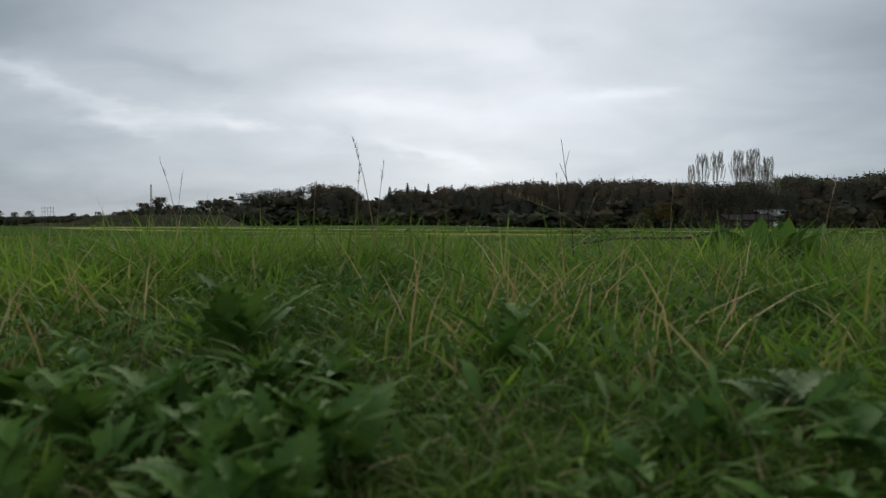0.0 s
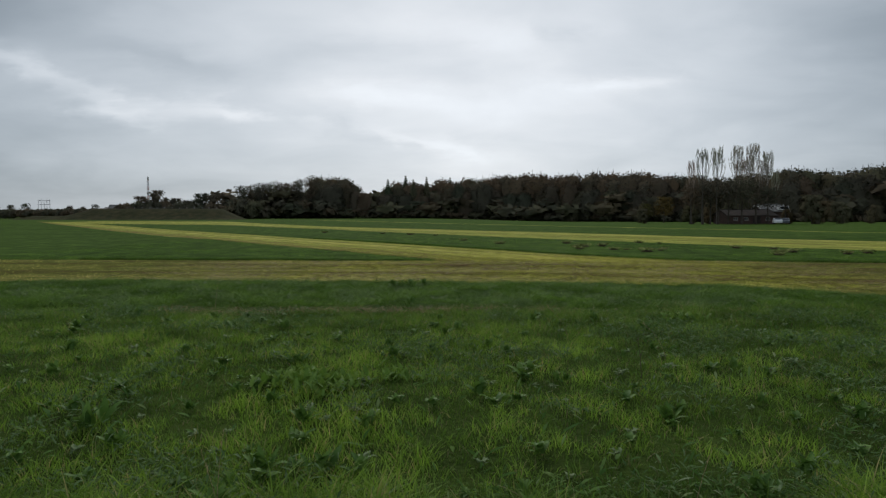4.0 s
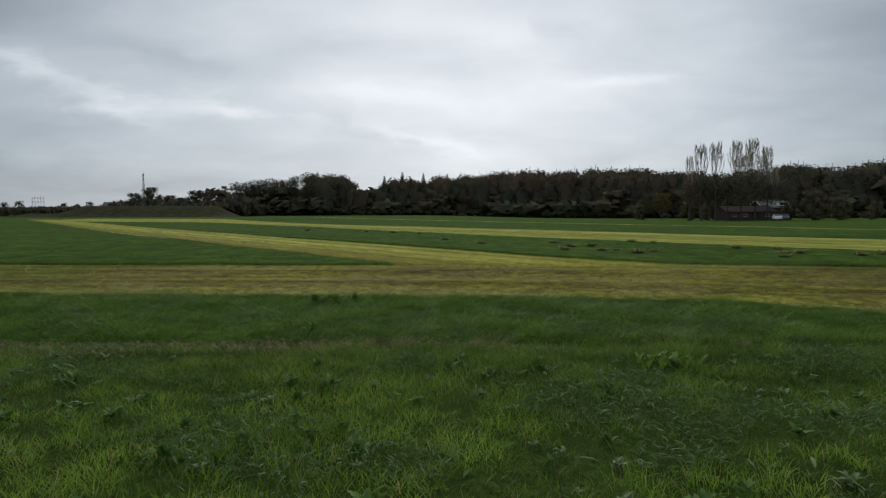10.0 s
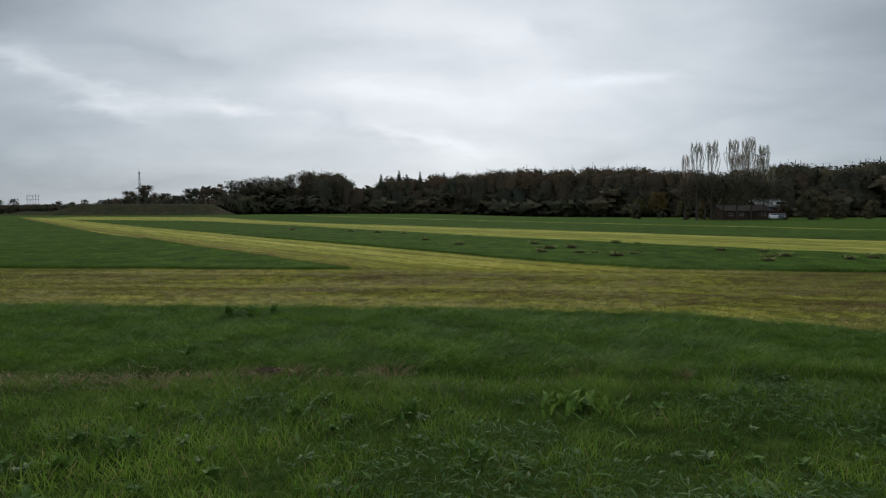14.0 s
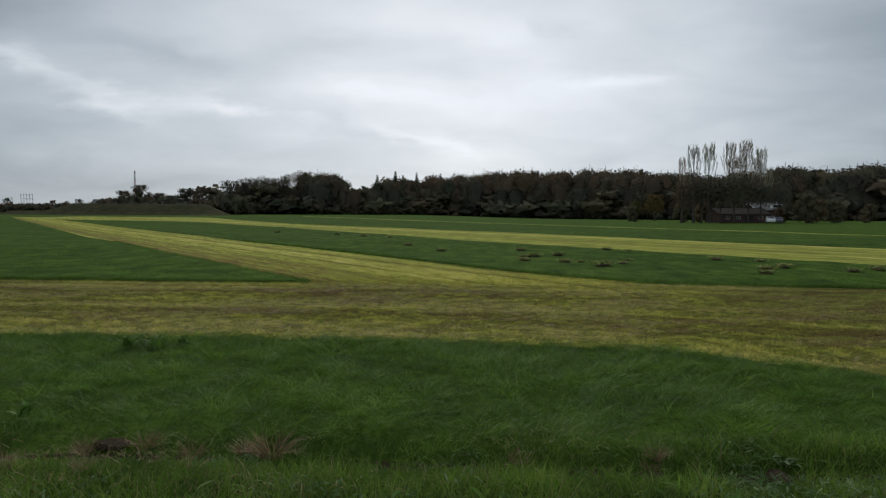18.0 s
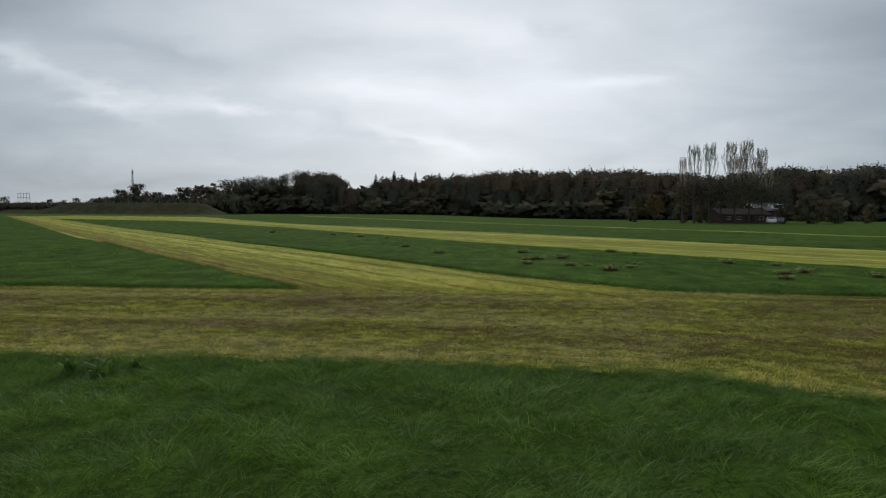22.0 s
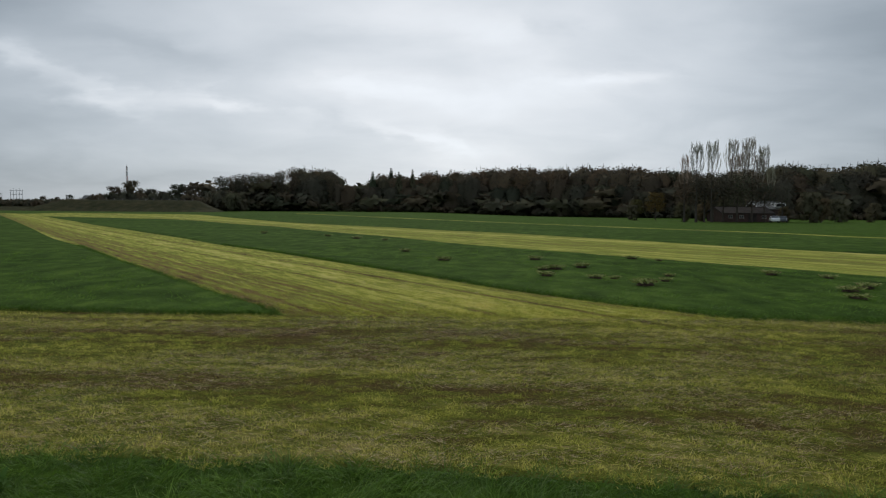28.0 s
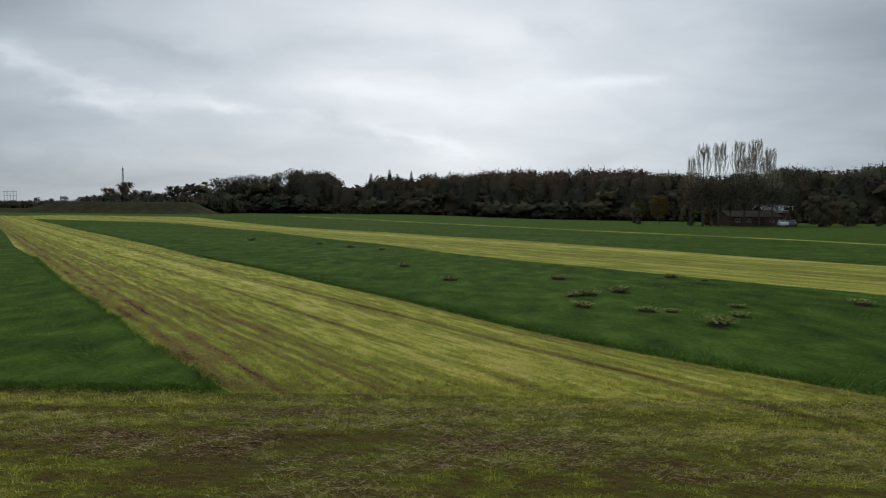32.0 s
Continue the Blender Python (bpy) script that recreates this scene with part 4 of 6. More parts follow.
def sward_blades():
    """Blades on the uncut blocks, densest along their edges."""
    sets = []
    x, y = scatter(70000, -16, -0.3, 18.8, 40)
    left = np.interp(y, [p[1] for p in S1_LEFT], [p[0] for p in S1_LEFT])
    ok = (x < left - 0.05) & (y > np.interp(x, [p[0] for p in FAR_EDGE], [p[1] for p in FAR_EDGE]) + 0.04) & (rng.uniform(0, 1, len(x)) < np.clip(8 / np.maximum(y - 12, 1), 0.2, 1))
    a = (x[ok], y[ok])
    x, y = scatter(95000, -3, 17, 17.5, 42)
    right = np.interp(y, [p[1] for p in S1_RIGHT], [p[0] for p in S1_RIGHT])
    low = np.interp(x, [p[0] for p in FAR_EDGE], [p[1] for p in FAR_EDGE])
    far = np.interp(x, [p[0] for p in S2_NEAR][::-1], [p[1] for p in S2_NEAR][::-1])
    ok = (x > right + 0.05) & (y > low + 0.05) & (y < far - 0.05) & (rng.uniform(0, 1, len(x)) < np.clip(9 / np.maximum(y - 11, 1), 0.2, 1))
    b = (x[ok], y[ok])
    tones = []
    for x, y in (a, b):
        n = len(x)
        c = tufts(x * 0.7, y * 0.7)
        h = (0.05 + 0.07 * rng.beta(2, 2.5, n)) * (0.5 + 0.8 * c)
        sets.append(blades(x, y, gz(x, y) + 0.03, h, rng.uniform(0.008, 0.016, n), rng.uniform(0.1, 0.9, n), rng.uniform(0.1, 0.8, n), 2, lie=2.5 * waves(x, y, 0.7)))
        tones.append(np.repeat(0.15 + 0.6 * c, 5))
    # ragged tufts along the nearest edges
    rim = np.concatenate([along(beside(FAR_EDGE[2:8][::-1], -0.1, 0.06), 1700), along(beside(S1_LEFT[1:6], -0.1, 0.05), 1700),
                          along(beside(FAR_EDGE[8:13][::-1] + S1_RIGHT[2:11], 0.1, 0.06), 3400)])
    rim = rim[rng.uniform(0, 1, len(rim)) < 0.3]
    rim = np.repeat(rim + rng.normal(0, 0.05, rim.shape), 16, 0)
    rim = rim + rng.normal(0, 0.07, rim.shape)
    n = len(rim)
    sets.append(blades(rim[:, 0], rim[:, 1], gz(rim[:, 0], rim[:, 1]) + 0.01, rng.uniform(0.06, 0.16, n), rng.uniform(0.007, 0.013, n),
                       rng.uniform(0.1, 0.9, n), rng.uniform(0.1, 0.9, n), 2))
    tones.append(np.repeat(rng.uniform(0.0, 0.5, n), 5))
    ob = stuff("uncut_grass", sets, M_BLOCK, "standing uncut green grass with ragged edges", "grass")
    add_tone(ob.data, np.concatenate(tones))


meadow_grass()
cut_grass()
sward_blades()


# ---------------------------------------------------------------- trees
def scaled(x, y, z, turn, sx, sz=None):
    return pose(x, y, z, 0, 0, turn) @ Matrix.Diagonal((sx, sx, sz or sx, 1))


def leaf_cloud(r, centres, radii, count, size, core=0.0):
    """Small tilted leaf clumps gathered round centres; core: the share of each mass that is closed foliage."""
    v, t, nrm, n = [], [], [], 0
    middle = np.mean(centres, axis=0)

    def facing(p, d):
        mass = p - middle
        mass /= np.linalg.norm(mass, axis=1)[:, None] + 1e-6
        out = (0.35 * d + 0.65 * mass) * np.array([1, 1, 0.35]) + np.array([0, 0, 0.12])
        return out / np.linalg.norm(out, axis=1)[:, None]

    th = np.linspace(0.25, np.pi - 0.25, 5)
    ball = np.array([(math.sin(a) * math.cos(b), math.sin(a) * math.sin(b), math.cos(a)) for a in th for b in np.arange(7) * 2 * np.pi / 7])
    i = (np.arange(4)[:, None] * 7 + np.arange(7)).ravel()
    j = (np.arange(4)[:, None] * 7 + (np.arange(7) + 1) % 7).ravel()
    skin = np.concatenate([np.stack([i, i + 7, j], 1), np.stack([j, i + 7, j + 7], 1)])
    for c, rad in zip(centres, radii):
        d = r.normal(size=(count, 3))
        d /= np.linalg.norm(d, axis=1)[:, None]
        p = c + d * (rad * r.uniform(0.5, 1.12, (count, 1)) * np.array([1, 1, 0.8]))
        a = r.normal(size=(count, 3))
        a /= np.linalg.norm(a, axis=1)[:, None]
        b = np.cross(a, r.normal(size=(count, 3)))
        b /= np.linalg.norm(b, axis=1)[:, None]
        b *= np.where(np.sum(np.cross(b, a) * d, 1) < 0, -1, 1)[:, None]
        s = size * r.uniform(0.5, 1.2, (count, 1))
        quad = np.stack([p - a * s, p + b * s * 0.7, p + a * s, p - b * s * 0.7], 1)
        v.append(quad.reshape(-1, 3))
        nrm.append(np.repeat(facing(p, d), 4, 0))
        k = n + np.arange(count) * 4
        t += [np.stack([k, k + 1, k + 2], 1), np.stack([k, k + 2, k + 3], 1)]
        n += 4 * count
        if core:
            p = c + ball * (rad * core * r.uniform(0.7, 1.2, (len(ball), 1)) * np.array([1, 1, 0.85]))
            v.append(p)
            nrm.append(facing(p, ball))
            t.append(skin + n)
            n += len(ball)
    return np.concatenate(v), np.concatenate(t), np.concatenate(nrm)


def foliage(name, v, t, nrm, mat, parent):
    """Leaf clumps that take the light as the rounded masses that they form."""
    me = tri_mesh(name, v, t, mat, True)
    me.normals_split_custom_set_from_vertices(nrm.tolist())
    ob = new(name, me)
    ob.parent = parent
    return ob


def tree_root(name, label, category, group):
    root = new(name)
    root.empty_display_size = 0.3
    return tagged(root, label, category, group)


def trunk_with_limbs(r, height, radius, limbs, low, reach, rise):
    pts = [(0, 0, 0), (r.normal(0, 0.02) * height, r.normal(0, 0.02) * height, height * 0.4), (r.normal(0, 0.03) * height, r.normal(0, 0.03) * height, height * 0.9)]
    pieces, tips = [tube(pts, [radius, radius * 0.7, radius * 0.15], 7)], []
    for k in range(limbs):
        t = low + (0.88 - low) * (k + r.uniform(0, 1)) / limbs
        az = k * 2.4 + r.uniform(-0.5, 0.5)
        base = np.array([0, 0, height * t])
        out = reach * height * (1.1 - 0.6 * t) * r.uniform(0.7, 1.2)
        tip = base + np.array([math.cos(az) * out, math.sin(az) * out, rise * out * r.uniform(0.7, 1.3)])
        mid = (base + tip) / 2 + np.array([0, 0, 0.12 * out])
        pieces.append(tube([base, mid, tip], [radius * 0.4 * (1.1 - t), radius * 0.22 * (1.1 - t), radius * 0.06], 4))
        tips.append(tip)
    return merge(pieces), tips


def broadleaf(name, seed, height, spread, count, size, mat, label, group, low=0.3, gaps=0.0, limbs=15, core=0.0, lump=(0.13, 0.20)):
    r = np.random.default_rng(seed)
    root = tree_root(name, label, "tree", group)
    (v, f), tips = trunk_with_limbs(r, height, 0.018 * height, limbs, low, spread, 0.55)
    mesh_object("trunk", v, f, M_BARK, root)
    tips = [t for t in tips if r.uniform() > gaps] + [np.array([r.normal(0, 0.04) * height, r.normal(0, 0.04) * height, 0.90 * height])]
    radii = [height * r.uniform(*lump) for _ in tips]
    v, t, nrm = leaf_cloud(r, tips, radii, count, size, core)
    v[:, 2] = np.clip(v[:, 2], height * 0.06, height * 1.0)
    foliage("crown", v, t, nrm, mat, root)
    return root


def crown_mass(r, height, wide, low, count, size):
    """One full crown: leaf clumps over an uneven closed mass, both following the same lumpy outline."""
    ways, shifts = r.normal(size=(9, 3)), r.uniform(0, 6.283, 9)
    ways *= np.array([2.6] * 3 + [5.5] * 3 + [10.0] * 3)[:, None] / np.linalg.norm(ways, axis=1)[:, None]
    share = np.array([0.09] * 3 + [0.06] * 3 + [0.04] * 3)

    def outline(d):
        swell = 1 + np.sin(d @ ways.T + shifts) @ share
        flat = np.linalg.norm(d[:, :2], axis=1) + 1e-6
        up = np.sign(d[:, 2]) * np.abs(d[:, 2]) ** 0.8
        rim = (1 - np.abs(up) ** 3) ** 0.45 * swell * wide * (1 - 0.10 * up) / flat
        p = np.stack([d[:, 0] * rim, d[:, 1] * rim, up * (0.6 + 0.4 * swell) * (1 - low) / 2], 1) * height
        return p + np.array([0, 0, height * (1 + low) / 2])

    def facing(d):
        out = d * np.array([1, 1, 0.35]) + np.array([0, 0, 0.12])
        return out / np.linalg.norm(out, axis=1)[:, None]

    mid = np.array([0, 0, height * (1 + low) / 2])
    d = r.normal(size=(count, 3))
    d /= np.linalg.norm(d, axis=1)[:, None]
    p = mid + (outline(d) - mid) * r.uniform(0.84, 1.04, (count, 1))
    a, b = r.normal(size=(count, 3)), r.normal(size=(count, 3))
    a /= np.linalg.norm(a, axis=1)[:, None]
    b = np.cross(a, b)
    b /= np.linalg.norm(b, axis=1)[:, None]
    b *= np.where(np.sum(np.cross(b, a) * d, 1) < 0, -1, 1)[:, None]
    s = size * r.uniform(0.5, 1.25, (count, 1))
    v = np.stack([p - a * s, p + b * s * 0.7, p + a * s, p - b * s * 0.7], 1).reshape(-1, 3)
    n = np.repeat(facing(d + 0.45 * r.normal(size=d.shape)), 4, 0)
    k = np.arange(count) * 4
    t = [np.stack([k, k + 1, k + 2], 1), np.stack([k, k + 2, k + 3], 1)]
    rows, cols = 11, 16
    ball = np.array([(math.sin(u) * math.cos(w), math.sin(u) * math.sin(w), math.cos(u)) for u in np.linspace(0.02, np.pi - 0.02, rows) for w in np.arange(cols) * 2 * np.pi / cols])
    i = (np.arange(rows - 1)[:, None] * cols + np.arange(cols)).ravel()
    j = (np.arange(rows - 1)[:, None] * cols + (np.arange(cols) + 1) % cols).ravel()
    t += [np.stack([i, i + cols, j], 1) + len(v), np.stack([j, i + cols, j + cols], 1) + len(v)]
    core = mid + (outline(ball) - mid) * r.uniform(0.66, 0.92, (len(ball), 1))
    v = np.concatenate([v, core])
    v[:, 2] *= 0.86 * height / v[:, 2].max()
    return v, np.concatenate(t), np.concatenate([n, facing(ball)])


def full_tree(name, seed, height, wide, low, count, size, mat, label, group):
    r = np.random.default_rng(seed)
    root = tree_root(name, label, "tree", group)
    (v, f), _ = trunk_with_limbs(r, height, 0.018 * height, 6, 0.2, 0.12, 0.55)
    mesh_object("trunk", v, f, M_BARK, root)
    v, t, nrm = crown_mass(r, height, wide, low, count, size)
    foliage("crown", v, t, nrm, mat, root)
    return root


def spruce(seed, height):
    r = np.random.default_rng(seed)
    root = tree_root("spruce_tree", "dark pointed spruce rising out of the wood", "tree", "trees of the wood")
    v, f = tube([(0, 0, 0), (0, 0, height * 0.97)], [0.25, 0.03], 6)
    mesh_object("trunk", v, f, M_BARK, root)
    z = height * (0.12 + 0.86 * np.linspace(0, 1, 20))
    centres, radii = [], []
    for k, h in enumerate(z):
        w = 0.24 * height * (1.02 - h / height) + 0.05
        for j in range(5):
            a = 2 * math.pi * j / 5 + k
            centres.append(np.array([math.cos(a) * w * 0.6, math.sin(a) * w * 0.6, h - 0.2 * w]))
            radii.append(w * 0.55)
    v, t, nrm = leaf_cloud(r, centres, radii, 14, 0.36, 0.55)
    foliage("crown", v, t, nrm, M_SPRUCE, root)
    return root


def bare_poplar(seed, height):
    r = np.random.default_rng(seed)
    root = tree_root("poplar_tree", "tall bare poplar with upright pale branches", "tree", "poplars by the barn")
    v, f = tube([(0, 0, 0), (0.1, 0, height * 0.45), (0, 0.1, height * 0.97)], [0.14, 0.075, 0.012], 7)
    mesh_object("trunk", v, f, M_PALE_BARK, root)
    pieces, xs = [], []
    # steep limbs that leave the trunk and rise nearly to the top, like a broom
    for k in range(40):
        t = 0.47 + 0.44 * k / 40
        az = k * 2.39 + r.uniform(-0.3, 0.3)
        top = height * min(r.uniform(0.9, 1.0), t + r.uniform(0.2, 0.36))
        out = height * 0.112 * (1.2 - 0.75 * t) * r.uniform(0.6, 1.25)
        base, way = np.array([0, 0, height * t]), np.array([math.cos(az), math.sin(az), 0])
        pts = [base, base * 0.66 + np.array([0, 0, top * 0.34]) + way * out * 0.6, base * 0.33 + np.array([0, 0, top * 0.67]) + way * out * 0.88, np.array([0, 0, top]) + way * out * r.uniform(0.75, 1.1)]
        pieces.append(tube(pts, [0.018, 0.013, 0.008, 0.003], 4))
        for _ in range(60):
            q = r.uniform(0.3, 1.0) ** 0.8 * 3
            i = min(int(q), 2)
            xs.append(pts[i] + (pts[i + 1] - pts[i]) * (q - i))
    v, f = merge(pieces)
    mesh_object("branch_crown", v, f, M_PALE_BARK, root)
    p = np.array(xs)
    n = len(p)
    v, t = blades(p[:, 0], p[:, 1], p[:, 2], r.uniform(0.4, 1.25, n), np.full(n, 0.027), r.uniform(0.1, 0.45, n), np.zeros(n), 2)
    new("twig_crown", tri_mesh("twig_crown", v, t, M_TWIG, False)).parent = root
    return root


def shrub(name, seed, height, mat, label, group):
    r = np.random.default_rng(seed)
    root = tree_root(name, label, "bush", group)
    pieces = []
    for k in range(6):
        a = k * 1.05
        pieces.append(tube([(0.05 * math.cos(a), 0.05 * math.sin(a), 0), (0.3 * height * math.cos(a), 0.3 * height * math.sin(a), 0.7 * height)], [0.06, 0.02], 4))
    v, f = merge(pieces)
    mesh_object("stem_fork", v, f, M_BARK, root)
    cs = [np.array([r.normal(0, 0.33) * height, r.normal(0, 0.33) * height, height * r.uniform(0.18, 0.8)]) for _ in range(12)]
    v, t, nrm = leaf_cloud(r, cs, [0.25 * height] * 12, 70, 0.085 * height, 0.6)
    v[:, 2] = np.maximum(v[:, 2], 0.02)
    foliage("crown", v, t, nrm, mat, root)
    return root


OLD = "dark autumn broadleaf tree of the wood edge"
PROTO = [full_tree("wood_tree", 11 + k, 20.0, 0.24 + 0.025 * (k % 3), 0.02, 1700, 0.40, M_CROWN, OLD, "trees of the wood") for k in range(6)]
BACK = [full_tree("wood_tree", 21 + k, 20.0, 0.26, 0.30, 750, 0.42, M_CROWN, OLD, "trees of the wood") for k in range(3)]
THIN = [broadleaf("thin_tree", 31 + k, 20.0, 0.17, 60, 0.40, M_CROWN, "half-bare autumn tree with an open crown", "trees of the wood", 0.35, 0.3, 18) for k in range(2)]
BUSH = [shrub("understory_bush", 51 + k, 4.0, M_SHRUB, "dark bush at the foot of the wood", "bushes of the wood edge") for k in range(3)]

# the wood's front: bearing from the start, distance ahead, height of its outline
WOOD = np.array([(-17.4, 335, 18.4), (-15.6, 336, 19.6), (-11.0, 340, 23.6), (-9.0, 341, 23.6), (-6.6, 342, 19.5), (-5.4, 344, 14.5), (-4.3, 345, 21.6), (-0.8, 345, 22.0),
                 (1.6, 340, 23.2), (6.8, 330, 23.6), (12.0, 310, 24.0), (17.0, 285, 21.6), (20.8, 265, 20.5), (26.2, 250, 19.7), (30.4, 243, 20.8),
                 (33.4, 241, 19.8), (36.0, 240, 21.2), (46, 232, 21.0)])


def plant_wood():
    r = np.random.default_rng(5)
    used = set()

    def put(protos, k, m):
        ob = protos[k]
        if ob.name in used:
            copy_thing(ob, m)
        else:
            used.add(ob.name)
            ob.matrix_basis = m

    late = []
    for row, back, drop, step in ((0, 0, 1.0, 0.75), (1, 9, 1.04, 0.75), (2, 22, 1.08, 0.9)):
        b = -17.6 + 0.2 * row
        while b < 46:
            far, top = np.interp(b, WOOD[:, 0], WOOD[:, 1]), np.interp(b, WOOD[:, 0], WOOD[:, 2])
            y = far + back + r.uniform(-3, 3)
            x = y * math.tan(radians(b))
            g = float(gz(x, y))
            h = (top * y / far - g) * drop * r.uniform(0.92, 1.03)
            thin = b < -10.8 and row < 2 and r.uniform() < (0.9, 0.4)[row]
            if b < -10.8 and not thin:
                h *= 0.76
            if not (-6.0 < b < -4.9 and row > 0):
                late.append((THIN if thin else PROTO if row == 0 else BACK, int(r.integers(0, 2 if thin else 6 if row == 0 else 3)), scaled(x, y, g - 0.1, r.uniform(0, 360), h / 20 * r.uniform(0.85, 1.15), h / 20 * (1.1 if thin else 1))))
            b += step * r.uniform(0.75, 1.3) * (1.15 if b > 20 else 1)
    for protos, k, m in late:
        put(protos, k, m)
    b = -17.5
    while b < 44:
        far = np.interp(b, WOOD[:, 0], WOOD[:, 1]) - r.uniform(3, 8)
        x = far * math.tan(radians(b))
        s = r.uniform(1.3, 2.0) if b < -9.5 else r.uniform(0.35, 0.8)
        put(BUSH, int(r.integers(0, 3)), scaled(x, far, float(gz(x, far)) - 0.1, r.uniform(0, 360), s * 1.25, s))
        b += r.uniform(0.6, 1.1)
    b = -17.5
    while b < 44:
        far = np.interp(b, WOOD[:, 0], WOOD[:, 1]) + r.uniform(10, 16)
        x = far * math.tan(radians(b))
        s = r.uniform(1.6, 2.3)
        put(BUSH, int(r.integers(0, 3)), scaled(x, far, float(gz(x, far)) - 0.3, r.uniform(0, 360), s * 1.5, s))
        b += r.uniform(0.9, 1.3)


plant_wood()
tall = spruce(71, 20.0)
tall.matrix_basis = scaled(-5.0, 352, gz(-5, 352), 0, 1.05, 1.20)
for x, y, s in ((-27, 349, 0.93), (-17, 352, 1.02), (-12.5, 347, 0.92), (8.5, 350, 0.98)):
    copy_thing(tall, scaled(x, y, float(gz(x, y)), x * 7, 1.3 * s, s))

poplars = [bare_poplar(81 + k, 18.0) for k in range(3)]
for k, (x, y, h) in enumerate(((61.7, 140, 17.1), (64.9, 139.5, 17.5), (81.2, 163, 20.5), (59.1, 140, 15.2), (84.6, 163.5, 18.2), (86.0, 164, 18.6), (82.6, 164, 17.8), (92.2, 170, 17.8), (93.4, 170.5, 17.4), (95.4, 170, 15.6))):
    m = scaled(x, y, 0, k * 77, h / 18 * (0.8 if h < 17 else 1.0), h / 18)
    if k < 3:
        poplars[k].matrix_basis = m
    else:
        copy_thing(poplars[k % 3], m)

# trees and bushes standing apart by the barn
apart = broadleaf("yellowing_tree", 91, 8.0, 0.24, 110, 0.22, M_YELLOW, "small tree with yellow-olive autumn leaves", "trees by the barn", 0.22)
apart.matrix_basis = scaled(65, 172, 0, 0, 0.95)
copy_thing(apart, scaled(61, 175, 0, 90, 0.8, 0.75))
copy_thing(apart, scaled(113.5, 168, 0, 200, 0.42, 0.62))
dark = broadleaf("dense_tree", 92, 8.0, 0.26, 130, 0.22, M_DENSE, "dense dark round tree beside the barn", "trees by the barn", 0.03, 0.0, 15, 0.6)
dark.matrix_basis = scaled(92.5, 148, -0.5, 0, 0.95)
for x, y, s in ((97, 151, 0.8), (89.5, 153.5, 0.55), (104, 156, 0.8), (109, 160, 0.62), (119, 163, 0.7), (72, 158, 0.75), (78, 160, 0.8), (66.5, 158, 0.7), (84.5, 166, 0.9), (58, 170, 0.6)):
    copy_thing(dark, scaled(x, y, -0.4, x * 31, s))
for x, y, h in ((60.6, 143, 9.5), (63.4, 143, 11.0), (66.0, 145, 10.6), (68.4, 146, 11.6), (71.0, 146.5, 11.0), (74.6, 147, 11.4), (78.2, 147.3, 11.0), (81.6, 147.8, 10.0), (87.2, 150, 9.5)):
    copy_thing(THIN[int(x) % 2], scaled(x, y, -0.2, x * 59, h / 20 * 1.3, h / 20))

# oaks beyond the bank, and the low row that joins them to the wood
oak = broadleaf("oak_tree", 95, 15.0, 0.24, 100, 0.42, M_CROWN, "spreading dark oak beyond the bank", "oaks beyond the bank", 0.12, 0.1, 15, 0.5)
oak.matrix_basis = scaled(-134.5, 298, gz(-134, 298), 0, 0.95)
for x, y, h in ((-143, 300, 12.0), (-127, 301, 11), (-121, 300, 9.8), (-115, 300, 13.4), (-107, 298, 13.2), (-101, 302, 10.2), (-95, 300, 10.4), (-90, 303, 9.0), (-148, 303, 8.2)):
    copy_thing(oak, scaled(x, y, float(gz(x, y)), x * 17, h / 15 * 1.25, h / 15))
hedge = shrub("hedge_bush", 96, 6.0, M_SHRUB, "dark bush of the row beyond the bank", "bushes beyond the bank")
for k, x in enumerate(np.linspace(-152, -84, 22)):
    m = scaled(x, 294 + 3 * math.sin(k * 2.1), float(gz(x, 294)) - 0.1, k * 67, 1.0 + 0.2 * math.sin(k * 1.7), 1.15 + 0.2 * math.sin(k * 2.9))
    if k:
        copy_thing(hedge, m)
    else:
        hedge.matrix_basis = m
small = broadleaf("far_tree", 97, 10.0, 0.2, 40, 0.45, M_CROWN, "small far tree beyond the bank", "far trees", 0.08, 0.0, 12)
for k, (x, h) in enumerate(((-262, 9.6), (-252, 8.6), (-243, 9.4), (-217, 8.0), (-209, 7.4), (-202, 8.8), (-195, 7.0), (-231, 6.2), (-272, 8.0))):
    m = scaled(x, 365, float(gz(x, 365)), k * 50, h / 10)
    if k:
        copy_thing(small, m)
    else:
        small.matrix_basis = m


